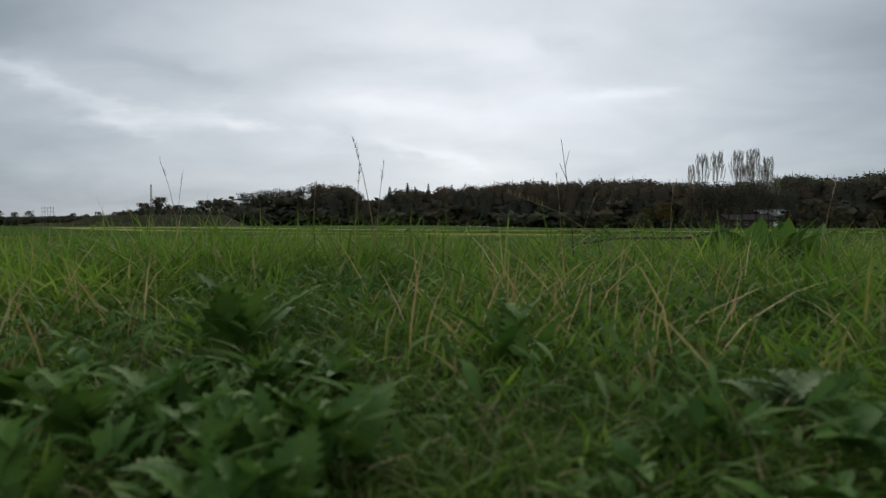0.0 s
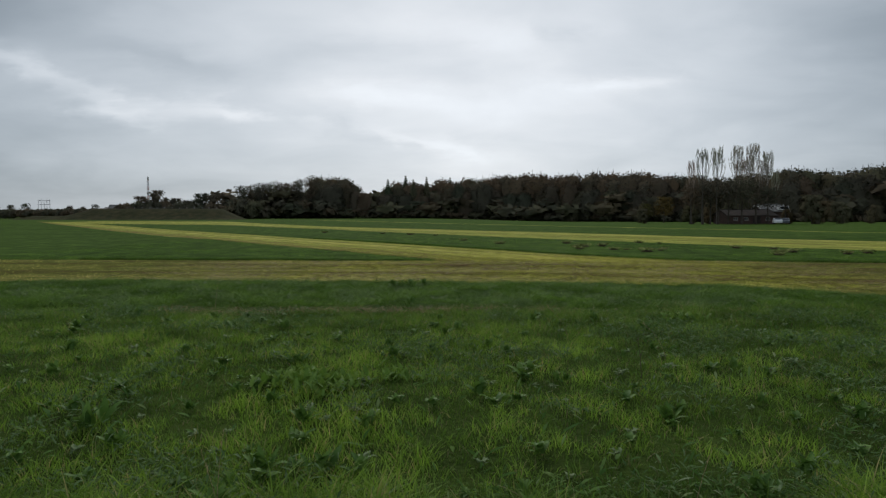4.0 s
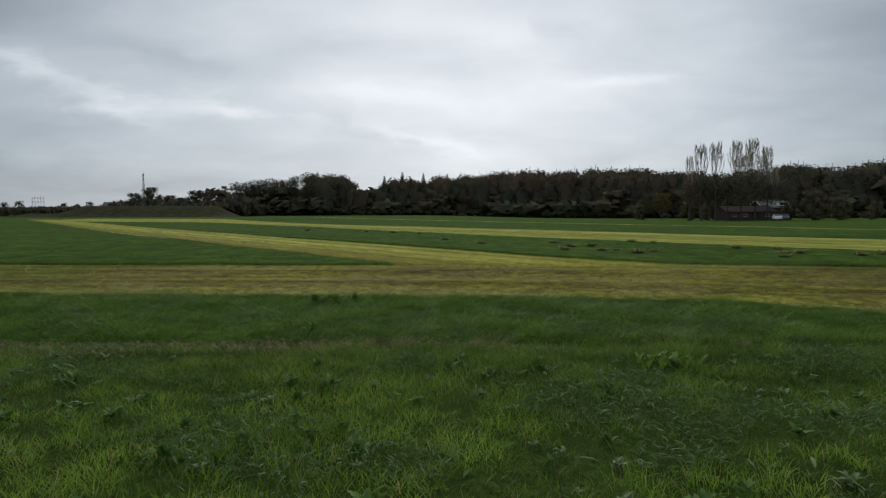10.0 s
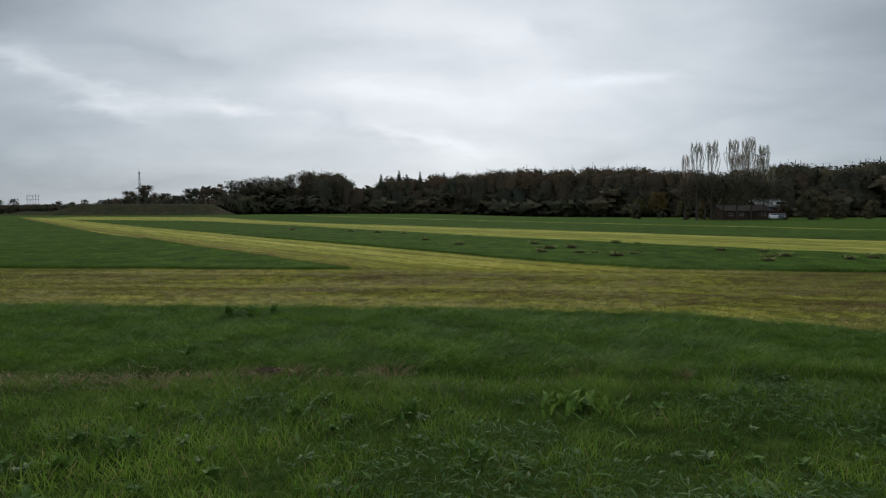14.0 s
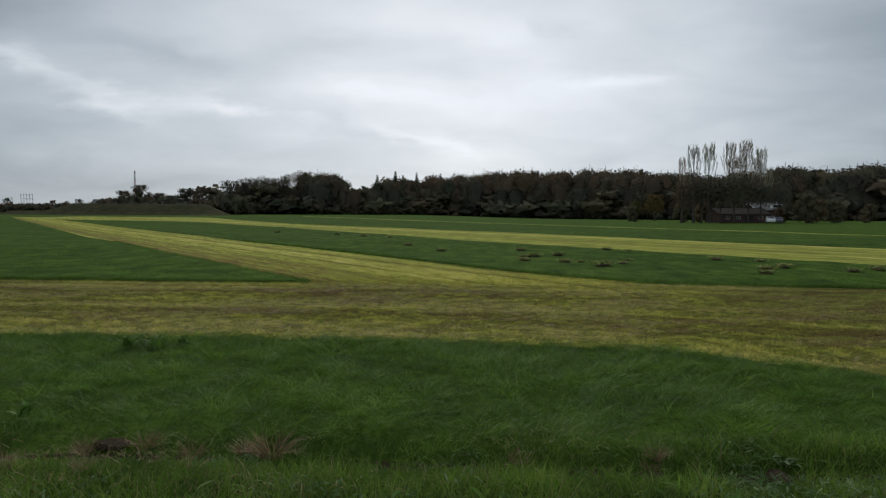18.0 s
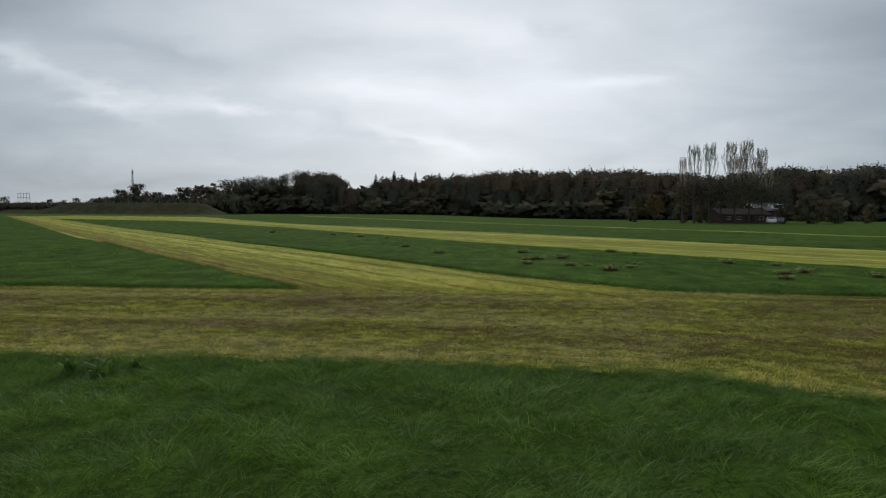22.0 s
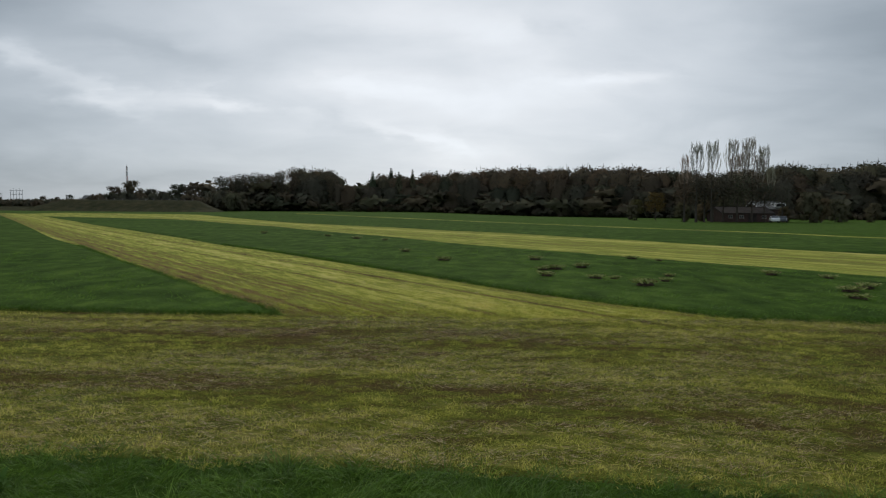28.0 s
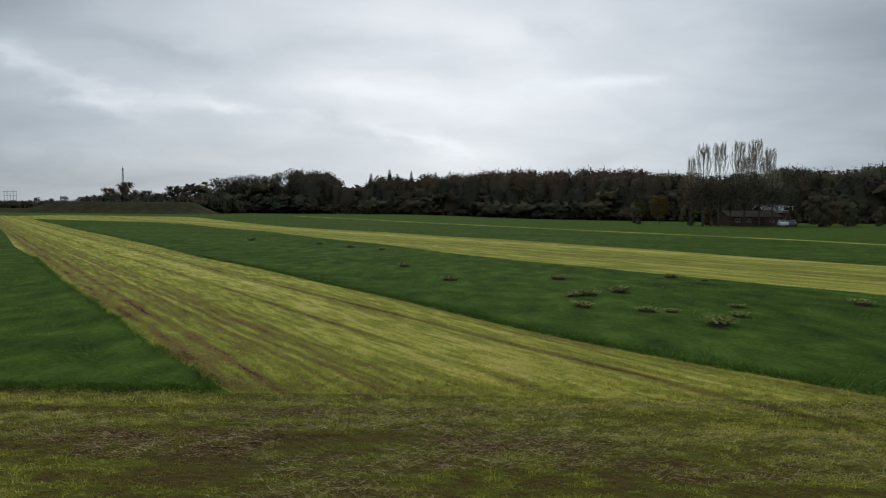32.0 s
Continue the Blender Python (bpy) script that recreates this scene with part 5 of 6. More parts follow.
# ---------------------------------------------------------------- bank, fence, mast, far structures
def bank():
    line = along([(-190, 294), (-165, 283), (-140, 276), (-110, 274), (-86, 275)], 120)
    r = np.random.default_rng(3)
    profile = [(-16, 0.0), (-13, 0.8), (-10, 1.9), (-7, 3.0), (-4, 4.2), (-2, 4.8), (0, 4.9), (3, 4.7), (7, 3.0), (12, 0.8), (16, 0)]
    verts, tris, m = [], [], len(profile)
    for k, (x, y) in enumerate(line):
        d = line[min(k + 1, 119)] - line[max(k - 1, 0)]
        d /= np.linalg.norm(d)
        fall = float(np.clip((-86 - x) / 10, 0, 1) * (0.35 + 0.65 * np.clip((x + 170) / 16, 0, 1)))
        for off, z in profile:
            px, py = x - d[1] * off, y + d[0] * off
            verts.append((px, py, float(gz(px, py)) - 0.05 + max(z * fall + r.normal(0, 0.12) * (0 < z < 4.5), 0)))
    for k in range(119):
        for j in range(m - 1):
            a = k * m + j
            tris += [(a, a + m, a + m + 1), (a, a + m + 1, a + 1)]
    tagged(new("bank", tri_mesh("bank", np.array(verts), np.array(tris), M_BANK)), "brownish-green grass bank beyond the field", "bank", kind="structure")


bank()
# the dark hedge that runs on from the bank
hedge_line = along([(-152, 290), (-200, 322), (-260, 358), (-330, 392), (-420, 430)], 62)
for k, (x, y) in enumerate(hedge_line):
    copy_thing(hedge, scaled(x, y, float(gz(x, y)) - 0.2, k * 97, 1.05 + 0.12 * math.sin(k * 1.9), 0.80 + 0.06 * math.sin(k * 2.3)))


def fence():
    root = tagged(new("fence"), "pale post and wire fence along the bank top", "fence")
    post = None
    xs = np.linspace(-138, -98, 13)
    y = 274.5
    z = float(gz(-118, y)) + 4.7
    for x in xs:
        if post is None:
            post = part("post", box_bm(-0.08, 0.08, -0.08, 0.08, -0.4, 0.9, 0.02), M_POST, root)
            mesh = post.data
        else:
            post = new("post", mesh)
            post.parent = root
        post.location = (x, y, z)
    for h in (0.45, 0.8):
        v, f = tube([(xs[0], y - 0.09, z + h), (xs[-1], y - 0.09, z + h)], [0.015, 0.015], 4)
        mesh_object("wire", v, f, M_METAL, root)


fence()


def mast():
    root = tagged(new("lattice_mast"), "tall grey steel lattice mast with red bands", "mast")
    H, sections = 31.0, 9
    for cx, cy in ((-1, -1), (1, -1), (1, 1), (-1, 1)):
        v, f = tube([(cx * 1.5, cy * 1.5, 0), (cx * 0.5, cy * 0.5, H)], [0.14, 0.10], 5)
        mesh_object("leg", v, f, M_METAL, root)
    for k in range(sections):
        z0, z1 = H * k / sections, H * (k + 1) / sections
        w0, w1 = 1.5 - z0 / H, 1.5 - z1 / H
        ring = []
        for (ax, ay), (bx, by) in (((-1, -1), (1, -1)), ((1, -1), (1, 1)), ((1, 1), (-1, 1)), ((-1, 1), (-1, -1))):
            ring.append(tube([(ax * w0, ay * w0, z0), (bx * w1, by * w1, z1)], [0.06, 0.06], 4))
            ring.append(tube([(bx * w0, by * w0, z0), (ax * w1, ay * w1, z1)], [0.06, 0.06], 4))
            ring.append(tube([(ax * w1, ay * w1, z1), (bx * w1, by * w1, z1)], [0.06, 0.06], 4))
        for v, f in ring:
            mesh_object("brace", v, f, M_RED if k in (4, 6, 8) else M_METAL, root)
    v, f = tube([(0, 0, H), (0, 0, H + 2.2)], [0.10, 0.05], 5)
    mesh_object("antenna", v, f, M_METAL, root)
    for k in range(3):
        a = k * 2.1
        part("aerial_panel", box_bm(0.75 * math.cos(a) - 0.2, 0.75 * math.cos(a) + 0.2, 0.75 * math.sin(a) - 0.2, 0.75 * math.sin(a) + 0.2, H - 2.4, H - 0.2, 0.05), M_WHITE, root)
    root.matrix_basis = pose(-211.6, 453, float(gz(-211.6, 453)) - 0.8) @ Matrix.Diagonal((0.62, 0.62, 1, 1))


mast()


def gantry():
    root = tagged(new("substation_gantry"), "far steel gantry of a substation", "gantry")
    for k in range(5):
        v, f = tube([(k * 1.7, 0, 0), (k * 1.7, 0, 11.5 + 0.6 * (k % 2))], [0.12, 0.09], 5)
        mesh_object("post", v, f, M_METAL, root)
    for z in (8.5, 10.8):
        v, f = tube([(-0.4, 0, z), (7.2, 0, z)], [0.10, 0.10], 5)
        mesh_object("crossbeam", v, f, M_METAL, root)
    root.location = (-240, 372, float(gz(-240, 372)))


gantry()


def gable(name, x0, x1, y0, y1, eave, ridge, wall_mat, roof_mat, label, openings, over=0.35, gable_mat=None, trim=None):
    """A house with its ridge along x: walls, gables, roof slopes, and openings on its front."""
    root = tagged(new(name), label, "building")
    th, ym = 0.28, (y0 + y1) / 2
    part("wall", box_bm(x0, x1, y1 - th, y1, 0, eave), wall_mat, root)
    cuts = sorted(openings, key=lambda o: o[1])
    at = x0
    for kind, a, b, z0, z1 in cuts:
        if a > at:
            part("wall", box_bm(at, a, y0, y0 + th, 0, eave), wall_mat, root)
        if z0 > 0.02:
            part("wall", box_bm(a, b, y0 + 0.002, y0 + th, 0, z0), wall_mat, root)
        if z1 < eave:
            part("wall", box_bm(a, b, y0 + 0.002, y0 + th, z1, eave), wall_mat, root)
        at = b
        if kind == "window":
            win = part("window", box_bm(a, b, y0 + 0.10, y0 + 0.13, z0, z1), M_PANE, root)
            for q in (box_bm(a, b, y0 + 0.06, y0 + 0.12, z1 - 0.08, z1), box_bm(a, b, y0 + 0.06, y0 + 0.12, z0, z0 + 0.08), box_bm(a, a + 0.08, y0 + 0.05, y0 + 0.12, z0, z1),
                      box_bm(b - 0.08, b, y0 + 0.05, y0 + 0.12, z0, z1), box_bm((a + b) / 2 - 0.03, (a + b) / 2 + 0.03, y0 + 0.05, y0 + 0.11, z0, z1)):
                part("frame", q, M_POST, win)
            part("sill", box_bm(a - 0.06, b + 0.06, y0 - 0.06, y0 + 0.05, z0 - 0.07, z0 - 0.01), M_POST, win)
        else:
            door = part("door", box_bm(a, b, y0 + 0.10, y0 + 0.16, 0.02, z1), M_TILE, root)
            part("handle", box_bm(b - 0.18, b - 0.08, y0 + 0.06, y0 + 0.10, 1.0, 1.06), M_METAL, door)
    part("wall", box_bm(at, x1, y0, y0 + th, 0, eave), wall_mat, root)
    for xa, xb in ((x0, x0 + th), (x1 - th, x1)):
        v = [(xa, y0 + th, 0), (xa, y1 - th, 0), (xa, y1 - th, eave), (xa, ym, ridge - 0.05), (xa, y0 + th, eave)]
        v += [(xb, *p[1:]) for p in v]
        f = [(0, 1, 2, 3, 4)[::-1], (5, 6, 7, 8, 9)] + [(k, (k + 1) % 5, (k + 1) % 5 + 5, k + 5) for k in range(5)]
        mesh_object("gable_wall", v, f, gable_mat or wall_mat, root)
    slope = (ridge - eave) / (ym - y0)
    for ya in (y0 - over, y1 + over):
        ze = eave - over * slope + 0.06
        v = [(x0 - over, ya, ze), (x1 + over, ya, ze), (x1 + over, ym, ridge + 0.06), (x0 - over, ym, ridge + 0.06)]
        v += [(p[0], p[1], p[2] + 0.14) for p in v]
        mesh_object("roof", v, [(0, 1, 2, 3), (7, 6, 5, 4), (0, 4, 5, 1), (1, 5, 6, 2), (2, 6, 7, 3), (3, 7, 4, 0)], roof_mat, root)
    for xe in (x0 - over - 0.05, x1 + over):
        for ya in (y0 - over, y1 + over):
            ze = eave - over * slope
            v = [(xe, ya, ze), (xe, ym, ridge), (xe, ym, ridge + 0.28), (xe, ya, ze + 0.28)]
            v += [(p[0] + 0.05, p[1], p[2]) for p in v]
            mesh_object("barge_board", v, [(0, 1, 2, 3), (7, 6, 5, 4), (0, 4, 5, 1), (1, 5, 6, 2), (2, 6, 7, 3), (3, 7, 4, 0)], trim or M_WHITE, root)
    part("ridge_cap", box_bm(x0 - over, x1 + over, ym - 0.12, ym + 0.12, ridge + 0.14, ridge + 0.26), roof_mat, root)
    return root


barn = gable("brick_barn", 72.2, 84.2, 149, 157, 2.0, 3.4, M_BRICK, M_TILE, "long low brick barn with a dull tiled roof",
             [("window", 73.6, 74.7, 0.9, 1.6), ("window", 76.2, 77.3, 0.9, 1.6), ("door", 78.4, 80.4, 0.0, 1.85), ("window", 81.6, 82.7, 0.9, 1.6)], trim=M_TILE)
house = gable("farmhouse", 87.0, 93.6, 160, 167, 3.2, 5.0, M_BRICK, M_PALE_ROOF, "brick farmhouse with a pale roof and white trim",
              [("window", 88.0, 89.2, 1.0, 2.3), ("door", 90.2, 91.2, 0.0, 2.1), ("window", 91.9, 92.9, 1.0, 2.3)])
dormer = part("dormer", box_bm(91.0, 93.5, 159.6, 162.8, 3.6, 4.7, 0.04), M_WHITE, house, "white box dormer")
part("pane", box_bm(91.2, 93.3, 159.54, 159.58, 3.8, 4.5), M_PANE, dormer)
part("chimney", box_bm(88.0, 88.6, 163.2, 163.8, 4.7, 5.6, 0.03), M_BRICK, house)
for k, (x, w) in enumerate(((-178, 9), (-166, 7))):
    far_house = gable("far_house", -w / 2, w / 2, -3.5, 3.5, 5.2, 7.6, M_BRICK, M_PALE_ROOF, "far house with a pale roof behind the bank", [("window", -1.5, 0.2, 1.0, 2.4)])
    far_house.location = (x, 345, float(gz(x, 345)))


def car(x, y, turn, paint, label):
    root = tagged(new("parked_car"), label, "car", "cars by the barn")
    prof = [(-2.1, 0.35), (-2.12, 0.75), (-1.9, 0.98), (-1.0, 1.02), (-0.45, 1.42), (0.9, 1.46), (1.75, 1.05), (2.08, 0.95), (2.12, 0.4), (1.7, 0.28), (-1.7, 0.28)]

    def shell(pr, half, inset):
        n = len(pr)
        v = [(px, -half + (inset if pz > 1.05 else 0), pz) for px, pz in pr] + [(px, half - (inset if pz > 1.05 else 0), pz) for px, pz in pr]
        return v, [tuple(range(n))[::-1], tuple(range(n, 2 * n))] + [(k, (k + 1) % n, (k + 1) % n + n, k + n) for k in range(n)]

    v, f = shell(prof, 0.86, 0.14)
    body = mesh_object("body", v, f, paint, root)
    for s in (-1, 1):
        for a, b in ((-0.75, 0.05), (0.12, 1.1)):
            v = [(a + (0.15 if a < 0 else 0), s * 0.865, 1.06), (b + (0.25 if b > 0.5 else 0), s * 0.865, 1.06), (b, s * 0.735, 1.38), (a + 0.32 if a < 0 else a, s * 0.735, 1.36)]
            v += [(p[0], p[1] - s * 0.02, p[2]) for p in v]
            mesh_object("side_window", v, [(0, 1, 2, 3), (7, 6, 5, 4), (0, 4, 5, 1), (1, 5, 6, 2), (2, 6, 7, 3), (3, 7, 4, 0)], M_PANE, root)
        for wx in (-1.3, 1.3):
            bm = bmesh.new()
            bmesh.ops.create_cone(bm, cap_ends=True, segments=16, radius1=0.32, radius2=0.32, depth=0.2, matrix=pose(wx, s * 0.80, 0.32, 90))
            tyre = part("tyre", bm, M_TYRE, root)
            bm = bmesh.new()
            bmesh.ops.create_cone(bm, cap_ends=True, segments=12, radius1=0.2, radius2=0.17, depth=0.03, matrix=pose(wx, s * 0.915, 0.32, 90 if s < 0 else -90))
            part("rim", bm, M_METAL, tyre)
        part("headlight", box_bm(-2.14, -2.02, s * 0.72 - 0.13, s * 0.72 + 0.13, 0.68, 0.84, 0.03), M_LAMP, root)
        part("tail_light", box_bm(2.03, 2.12, s * 0.74 - 0.09, s * 0.74 + 0.09, 0.7, 0.95, 0.02), M_RED, root)
    for xs in ((-0.98, -0.50), (1.68, 1.0)):
        v = [(xs[0], -0.74, 1.06), (xs[0], 0.74, 1.06), (xs[1], 0.68, 1.40), (xs[1], -0.68, 1.40)]
        v += [(p[0] + (0.04 if xs[0] < 0 else -0.04), p[1], p[2] - 0.02) for p in v]
        v = [(p[0] - (0.03 if xs[0] < 0 else -0.03), p[1], p[2] + 0.03) for p in v]
        mesh_object("windscreen", v, [(0, 1, 2, 3), (7, 6, 5, 4), (0, 4, 5, 1), (1, 5, 6, 2), (2, 6, 7, 3), (3, 7, 4, 0)], M_PANE, root)
    root.matrix_basis = pose(x, y, 0, 0, 0, turn)


car(80.9, 142.6, 66, M_CARW, "white hatchback parked by the brick barn")
car(83.4, 143.6, 60, M_CARG, "dark grey car parked beside the white one")


# ---------------------------------------------------------------- weeds
def leaf_mesh(name, length, width, lobes, droop, fold, mat):
    """A leaf that lies along +y, arching over, with a fold along its rib."""
    n = 15 if lobes else 8
    verts, faces = [], []
    for k in range(n + 1):
        t = k / n
        w = width / 2 * (math.sin(math.pi * min(1, 0.06 + 0.94 * t) ** 0.75) ** 0.8 if t < 1 else 0.02)
        if lobes:
            w *= 1.0 if k % 2 else 0.52
        y, z = length * t * (1 - 0.18 * droop * t), length * (0.38 * t - droop * t * t)
        lift = fold * w
        ripple = 0.0 if lobes else 0.10 * w * math.sin(k * 2.3)
        verts += [(-w, y + (0.03 * length if lobes and k % 2 else 0), z + lift + ripple), (0, y, z), (w, y + (0.03 * length if lobes and k % 2 else 0), z + lift - ripple)]
    for k in range(n):
        for j in range(2):
            a = k * 3 + j
            faces.append((a, a + 1, a + 4, a + 3))
    me = bpy.data.meshes.new(name)
    me.from_pydata(verts, [], faces)
    me.materials.append(mat)
    me.polygons.foreach_set("use_smooth", [True] * len(me.polygons))
    me.update()
    return me


DOCK = [leaf_mesh("leaf", 0.16, 0.055, 0, d, 0.3, M_DOCK) for d in (0.25, 0.45)]
FRESH = [leaf_mesh("leaf", 0.085, 0.042, 5, d, 0.35, M_BRIGHT) for d in (0.15, 0.4)]
THISTLE = [leaf_mesh("leaf", 0.15, 0.055, 6, d, 0.4, M_THISTLE) for d in (0.3, 0.5)]
BROAD = [leaf_mesh("leaf", 0.16, 0.062, 0, d, 0.3, M_DOCK) for d in (0.2, 0.5)]
RAGGED = [leaf_mesh("leaf", 0.17, 0.07, 5, d, 0.3, M_DOCK) for d in (0.2, 0.4)]


def weed(name, leaves, kinds, seed, x, y, size, upright, label, group, spread=0.03):
    r = np.random.default_rng(seed)
    root = tagged(new(name), label, "weed", group)
    for k in range(leaves):
        ob = new("leaf", kinds[k % len(kinds)])
        ob.parent = root
        az = k * 137.5 + r.uniform(-25, 25)
        s = r.uniform(0.65, 1.15)
        ob.matrix_basis = Matrix.Translation((r.normal(0, spread), r.normal(0, spread), r.uniform(0, 0.03))) @ pose(0, 0, 0, 0, 0, az) @ pose(0, 0, 0, upright * r.uniform(0.4, 1.2)) @ Matrix.Diagonal((s, s, s, 1))
    root.matrix_basis = scaled(x, y, float(gz(x, y)) + 0.01, r.uniform(0, 360), size)
    return root


GR = "weeds in the meadow"
d1 = weed("dock_plant", 11, DOCK, 201, -0.22, -0.62, 0.75, 38, "broad-leaved green dock growing in the meadow", GR)
d2 = weed("thistle_plant", 12, THISTLE, 202, 0.62, -0.66, 0.48, 30, "grey-green thistle rosette in the grass", GR)
d3 = weed("ragged_weed", 11, RAGGED, 203, -0.06, -0.34, 0.85, 55, "green weed with ragged lobed leaves", GR)
d4 = weed("leafy_weed", 72, FRESH, 204, 3.1, 7.0, 1.3, 50, "bright yellow-green leafy weed standing out of the grass", GR, 0.10)
broad = weed("broad_weed", 9, BROAD, 207, -0.30, -0.78, 0.7, 34, "low weed with broad dark green leaves in the grass", GR)
lowd = weed("low_weed", 16, DOCK, 206, 1.5, 0.95, 1.2, 74, "dark upright dock clump", GR, 0.05)
for ob, rows in ((d1, ((-0.52, -0.45, 0.8), (-0.75, -0.2, 0.9), (0.31, -3.28 + 6.56, 1.1), (0.67, 4.22, 1.2), (1.0, -0.1, 0.7), (-1.2, 0.3, 0.9), (0.1, 5.5, 0.9), (2.2, 4.2, 1.0), (0.57, 4.1, 1.3), (-2.5, 3.8, 1.0), (3.6, 5.4, 0.9))),
                 (d2, ((0.95, -0.45, 0.85), (-0.40, -0.82, 0.7), (1.86, 4.19, 1.3), (-2.26, 5.49, 1.2), (-1.17, 5.94, 1.4), (-1.45, 5.7, 1.2), (0.96, 6.45, 1.0), (1.96, 4.63, 1.1), (2.69, 4.17, 1.2), (3.03, 4.45, 1.3),
                       (-3.04, 5.11, 1.1), (-0.39, 4.91, 1.0), (1.33, 6.0, 1.1), (2.52, 5.87, 1.1), (3.6, 6.0, 1.2), (4.4, 5.6, 1.2), (5.2, 8.0, 1.5), (5.4, 7.6, 1.6), (4.9, 7.7, 1.4), (-0.2, 5.9, 1.1), (0.5, 6.3, 1.2))),
                 (d3, ((0.35, -0.45, 0.7), (-0.9, 0.7, 0.8), (0.75, 0.5, 0.6), (1.9, 1.6, 0.8), (-0.5, 2.2, 0.8), (0.3, 1.9, 0.7), (1.4, 3.0, 0.9), (-1.9, 2.6, 0.9), (2.6, 3.0, 0.9), (-0.5, 8.9, 1.0), (-0.6, 11.5, 1.3), (-0.3, 11.7, 1.1), (-0.95, 11.6, 1.2))),
                 (d4, ((-1.05, 3.75, 1.0), (-1.3, 3.85, 0.85), (-0.4, 4.0, 0.7), (-0.85, 3.75, 0.85), (-1.15, 4.05, 0.75))),
                 (lowd, ((1.62, 1.05, 0.9), (1.40, 1.12, 0.9), (-2.2, 2.9, 0.8)))):
    for k, (x, y, s) in enumerate(rows):
        copy_thing(ob, scaled(x, y, float(gz(x, y)) + 0.01, k * 73 + 20, s))


# broad leaves crowding round the start
r = np.random.default_rng(67)
for k in range(58):
    a, d = radians(r.uniform(-58, -4) if k % 4 else r.uniform(10, 55)), r.uniform(0.40, 0.95)
    x, y = 0.25 + d * math.sin(a), -1.3 + d * math.cos(a)
    copy_thing((broad, d3, d1, broad, d3)[k % 5], scaled(x, y, float(gz(x, y)) + 0.01, r.uniform(0, 360), r.uniform(0.3, 0.62)))

r = np.random.default_rng(61)
for k in range(300):
    y = float(r.uniform(0.9, 7.4))
    x = float(r.uniform(-1.0 - 0.62 * y, 2.2 + 0.65 * y))
    copy_thing((broad, d2, d3, d2, d1)[k % 5], scaled(x, y, float(gz(x, y)) + 0.02, r.uniform(0, 360), r.uniform(0.5, 1.0)))


# ---------------------------------------------------------------- dug-up heaps, straw tufts, stems
def fan_of_leaves(name, seed, n, radius, tall, width, mat, parent, squash=1.0):
    r = np.random.default_rng(seed)
    a, d = r.uniform(0, 6.283, n), radius * np.sqrt(r.uniform(0, 1, n))
    x, y = d * np.cos(a), d * np.sin(a) * squash
    z = 0.05 + tall * 0.55 * (1 - (d / radius) ** 1.5) * r.uniform(0.3, 1, n)
    v, t = blades(x, y, z, tall * r.uniform(0.6, 1.3, n), width * r.uniform(0.5, 1.2, n), r.uniform(0.3, 1.5, n), r.uniform(0.2, 1.6, n), 3)
    ob = new(name, tri_mesh(name, v, t, mat))
    ob.parent = parent
    return tagged(ob, kind="stuff")


def heap(seed, dark):
    root = tagged(new("weed_heap"), "brown heap of dug-up weeds with earth" if dark else "pale green heap of wilted dug-up leaves", "heap", "heaps on the uncut grass")
    fan_of_leaves("greenery", seed, 90, 0.27, 0.075, 0.05, M_DEAD, root, 0.7)
    fan_of_leaves("straw", seed + 1, 36, 0.26, 0.08, 0.012, M_STRAW if not dark else M_WITHERED, root, 0.7)
    bm = bmesh.new()
    bmesh.ops.create_icosphere(bm, subdivisions=2, radius=1.0)
    r = np.random.default_rng(seed)
    for v in bm.verts:
        k = 1 + 0.25 * noise.noise(v.co * 2 + Vector((seed, 0, 0)))
        v.co = Vector((v.co.x * 0.20 * k, v.co.y * 0.14 * k, max(v.co.z, -0.3) * 0.06 * k))
    part("earth_or_shade_lump", bm, M_EARTH_SHADE, root)
    return root


h_dark, h_pale = heap(301, True), heap(305, False)
for k, (x, y, s, is_dark) in enumerate(((3.28, 31.02, 1.2, 1), (1.62, 36.11, 1.0, 1), (-0.09, 47.32, 1.2, 0), (6.91, 31.54, 1.1, 1), (6.81, 27.49, 1.1, 1), (6.4, 27.28, 0.8, 0), (7.9, 28.22, 1.1, 1), (6.14, 25.41, 0.95, 0),
                                         (7.43, 24.79, 0.8, 0), (7.95, 24.69, 0.6, 0), (8.26, 23.13, 1.25, 1), (9.2, 24.17, 0.7, 0), (9.82, 25.41, 0.6, 0), (11.01, 32.27, 0.9, 1), (11.74, 31.23, 0.6, 0), (13.19, 25.93, 1.0, 0),
                                         (-10.78, 58.32, 1.3, 1), (-2.17, 49.6, 1.2, 0), (12.88, 21.99, 1.0, 0), (13.82, 22.72, 1.0, 0), (14.34, 25, 0.8, 0), (12.16, 20.74, 0.8, 0), (-4.76, 53.54, 1.0, 1), (15.06, 21.37, 0.9, 0), (16.1, 21.78, 1.0, 1), (17.55, 22.2, 1.0, 0))):
    ob = h_dark if is_dark else h_pale
    m = scaled(x, y, float(gz(x, y)) + 0.07, k * 41, s)
    if k in (0, 2):
        ob.matrix_basis = m
    else:
        copy_thing(ob, m)


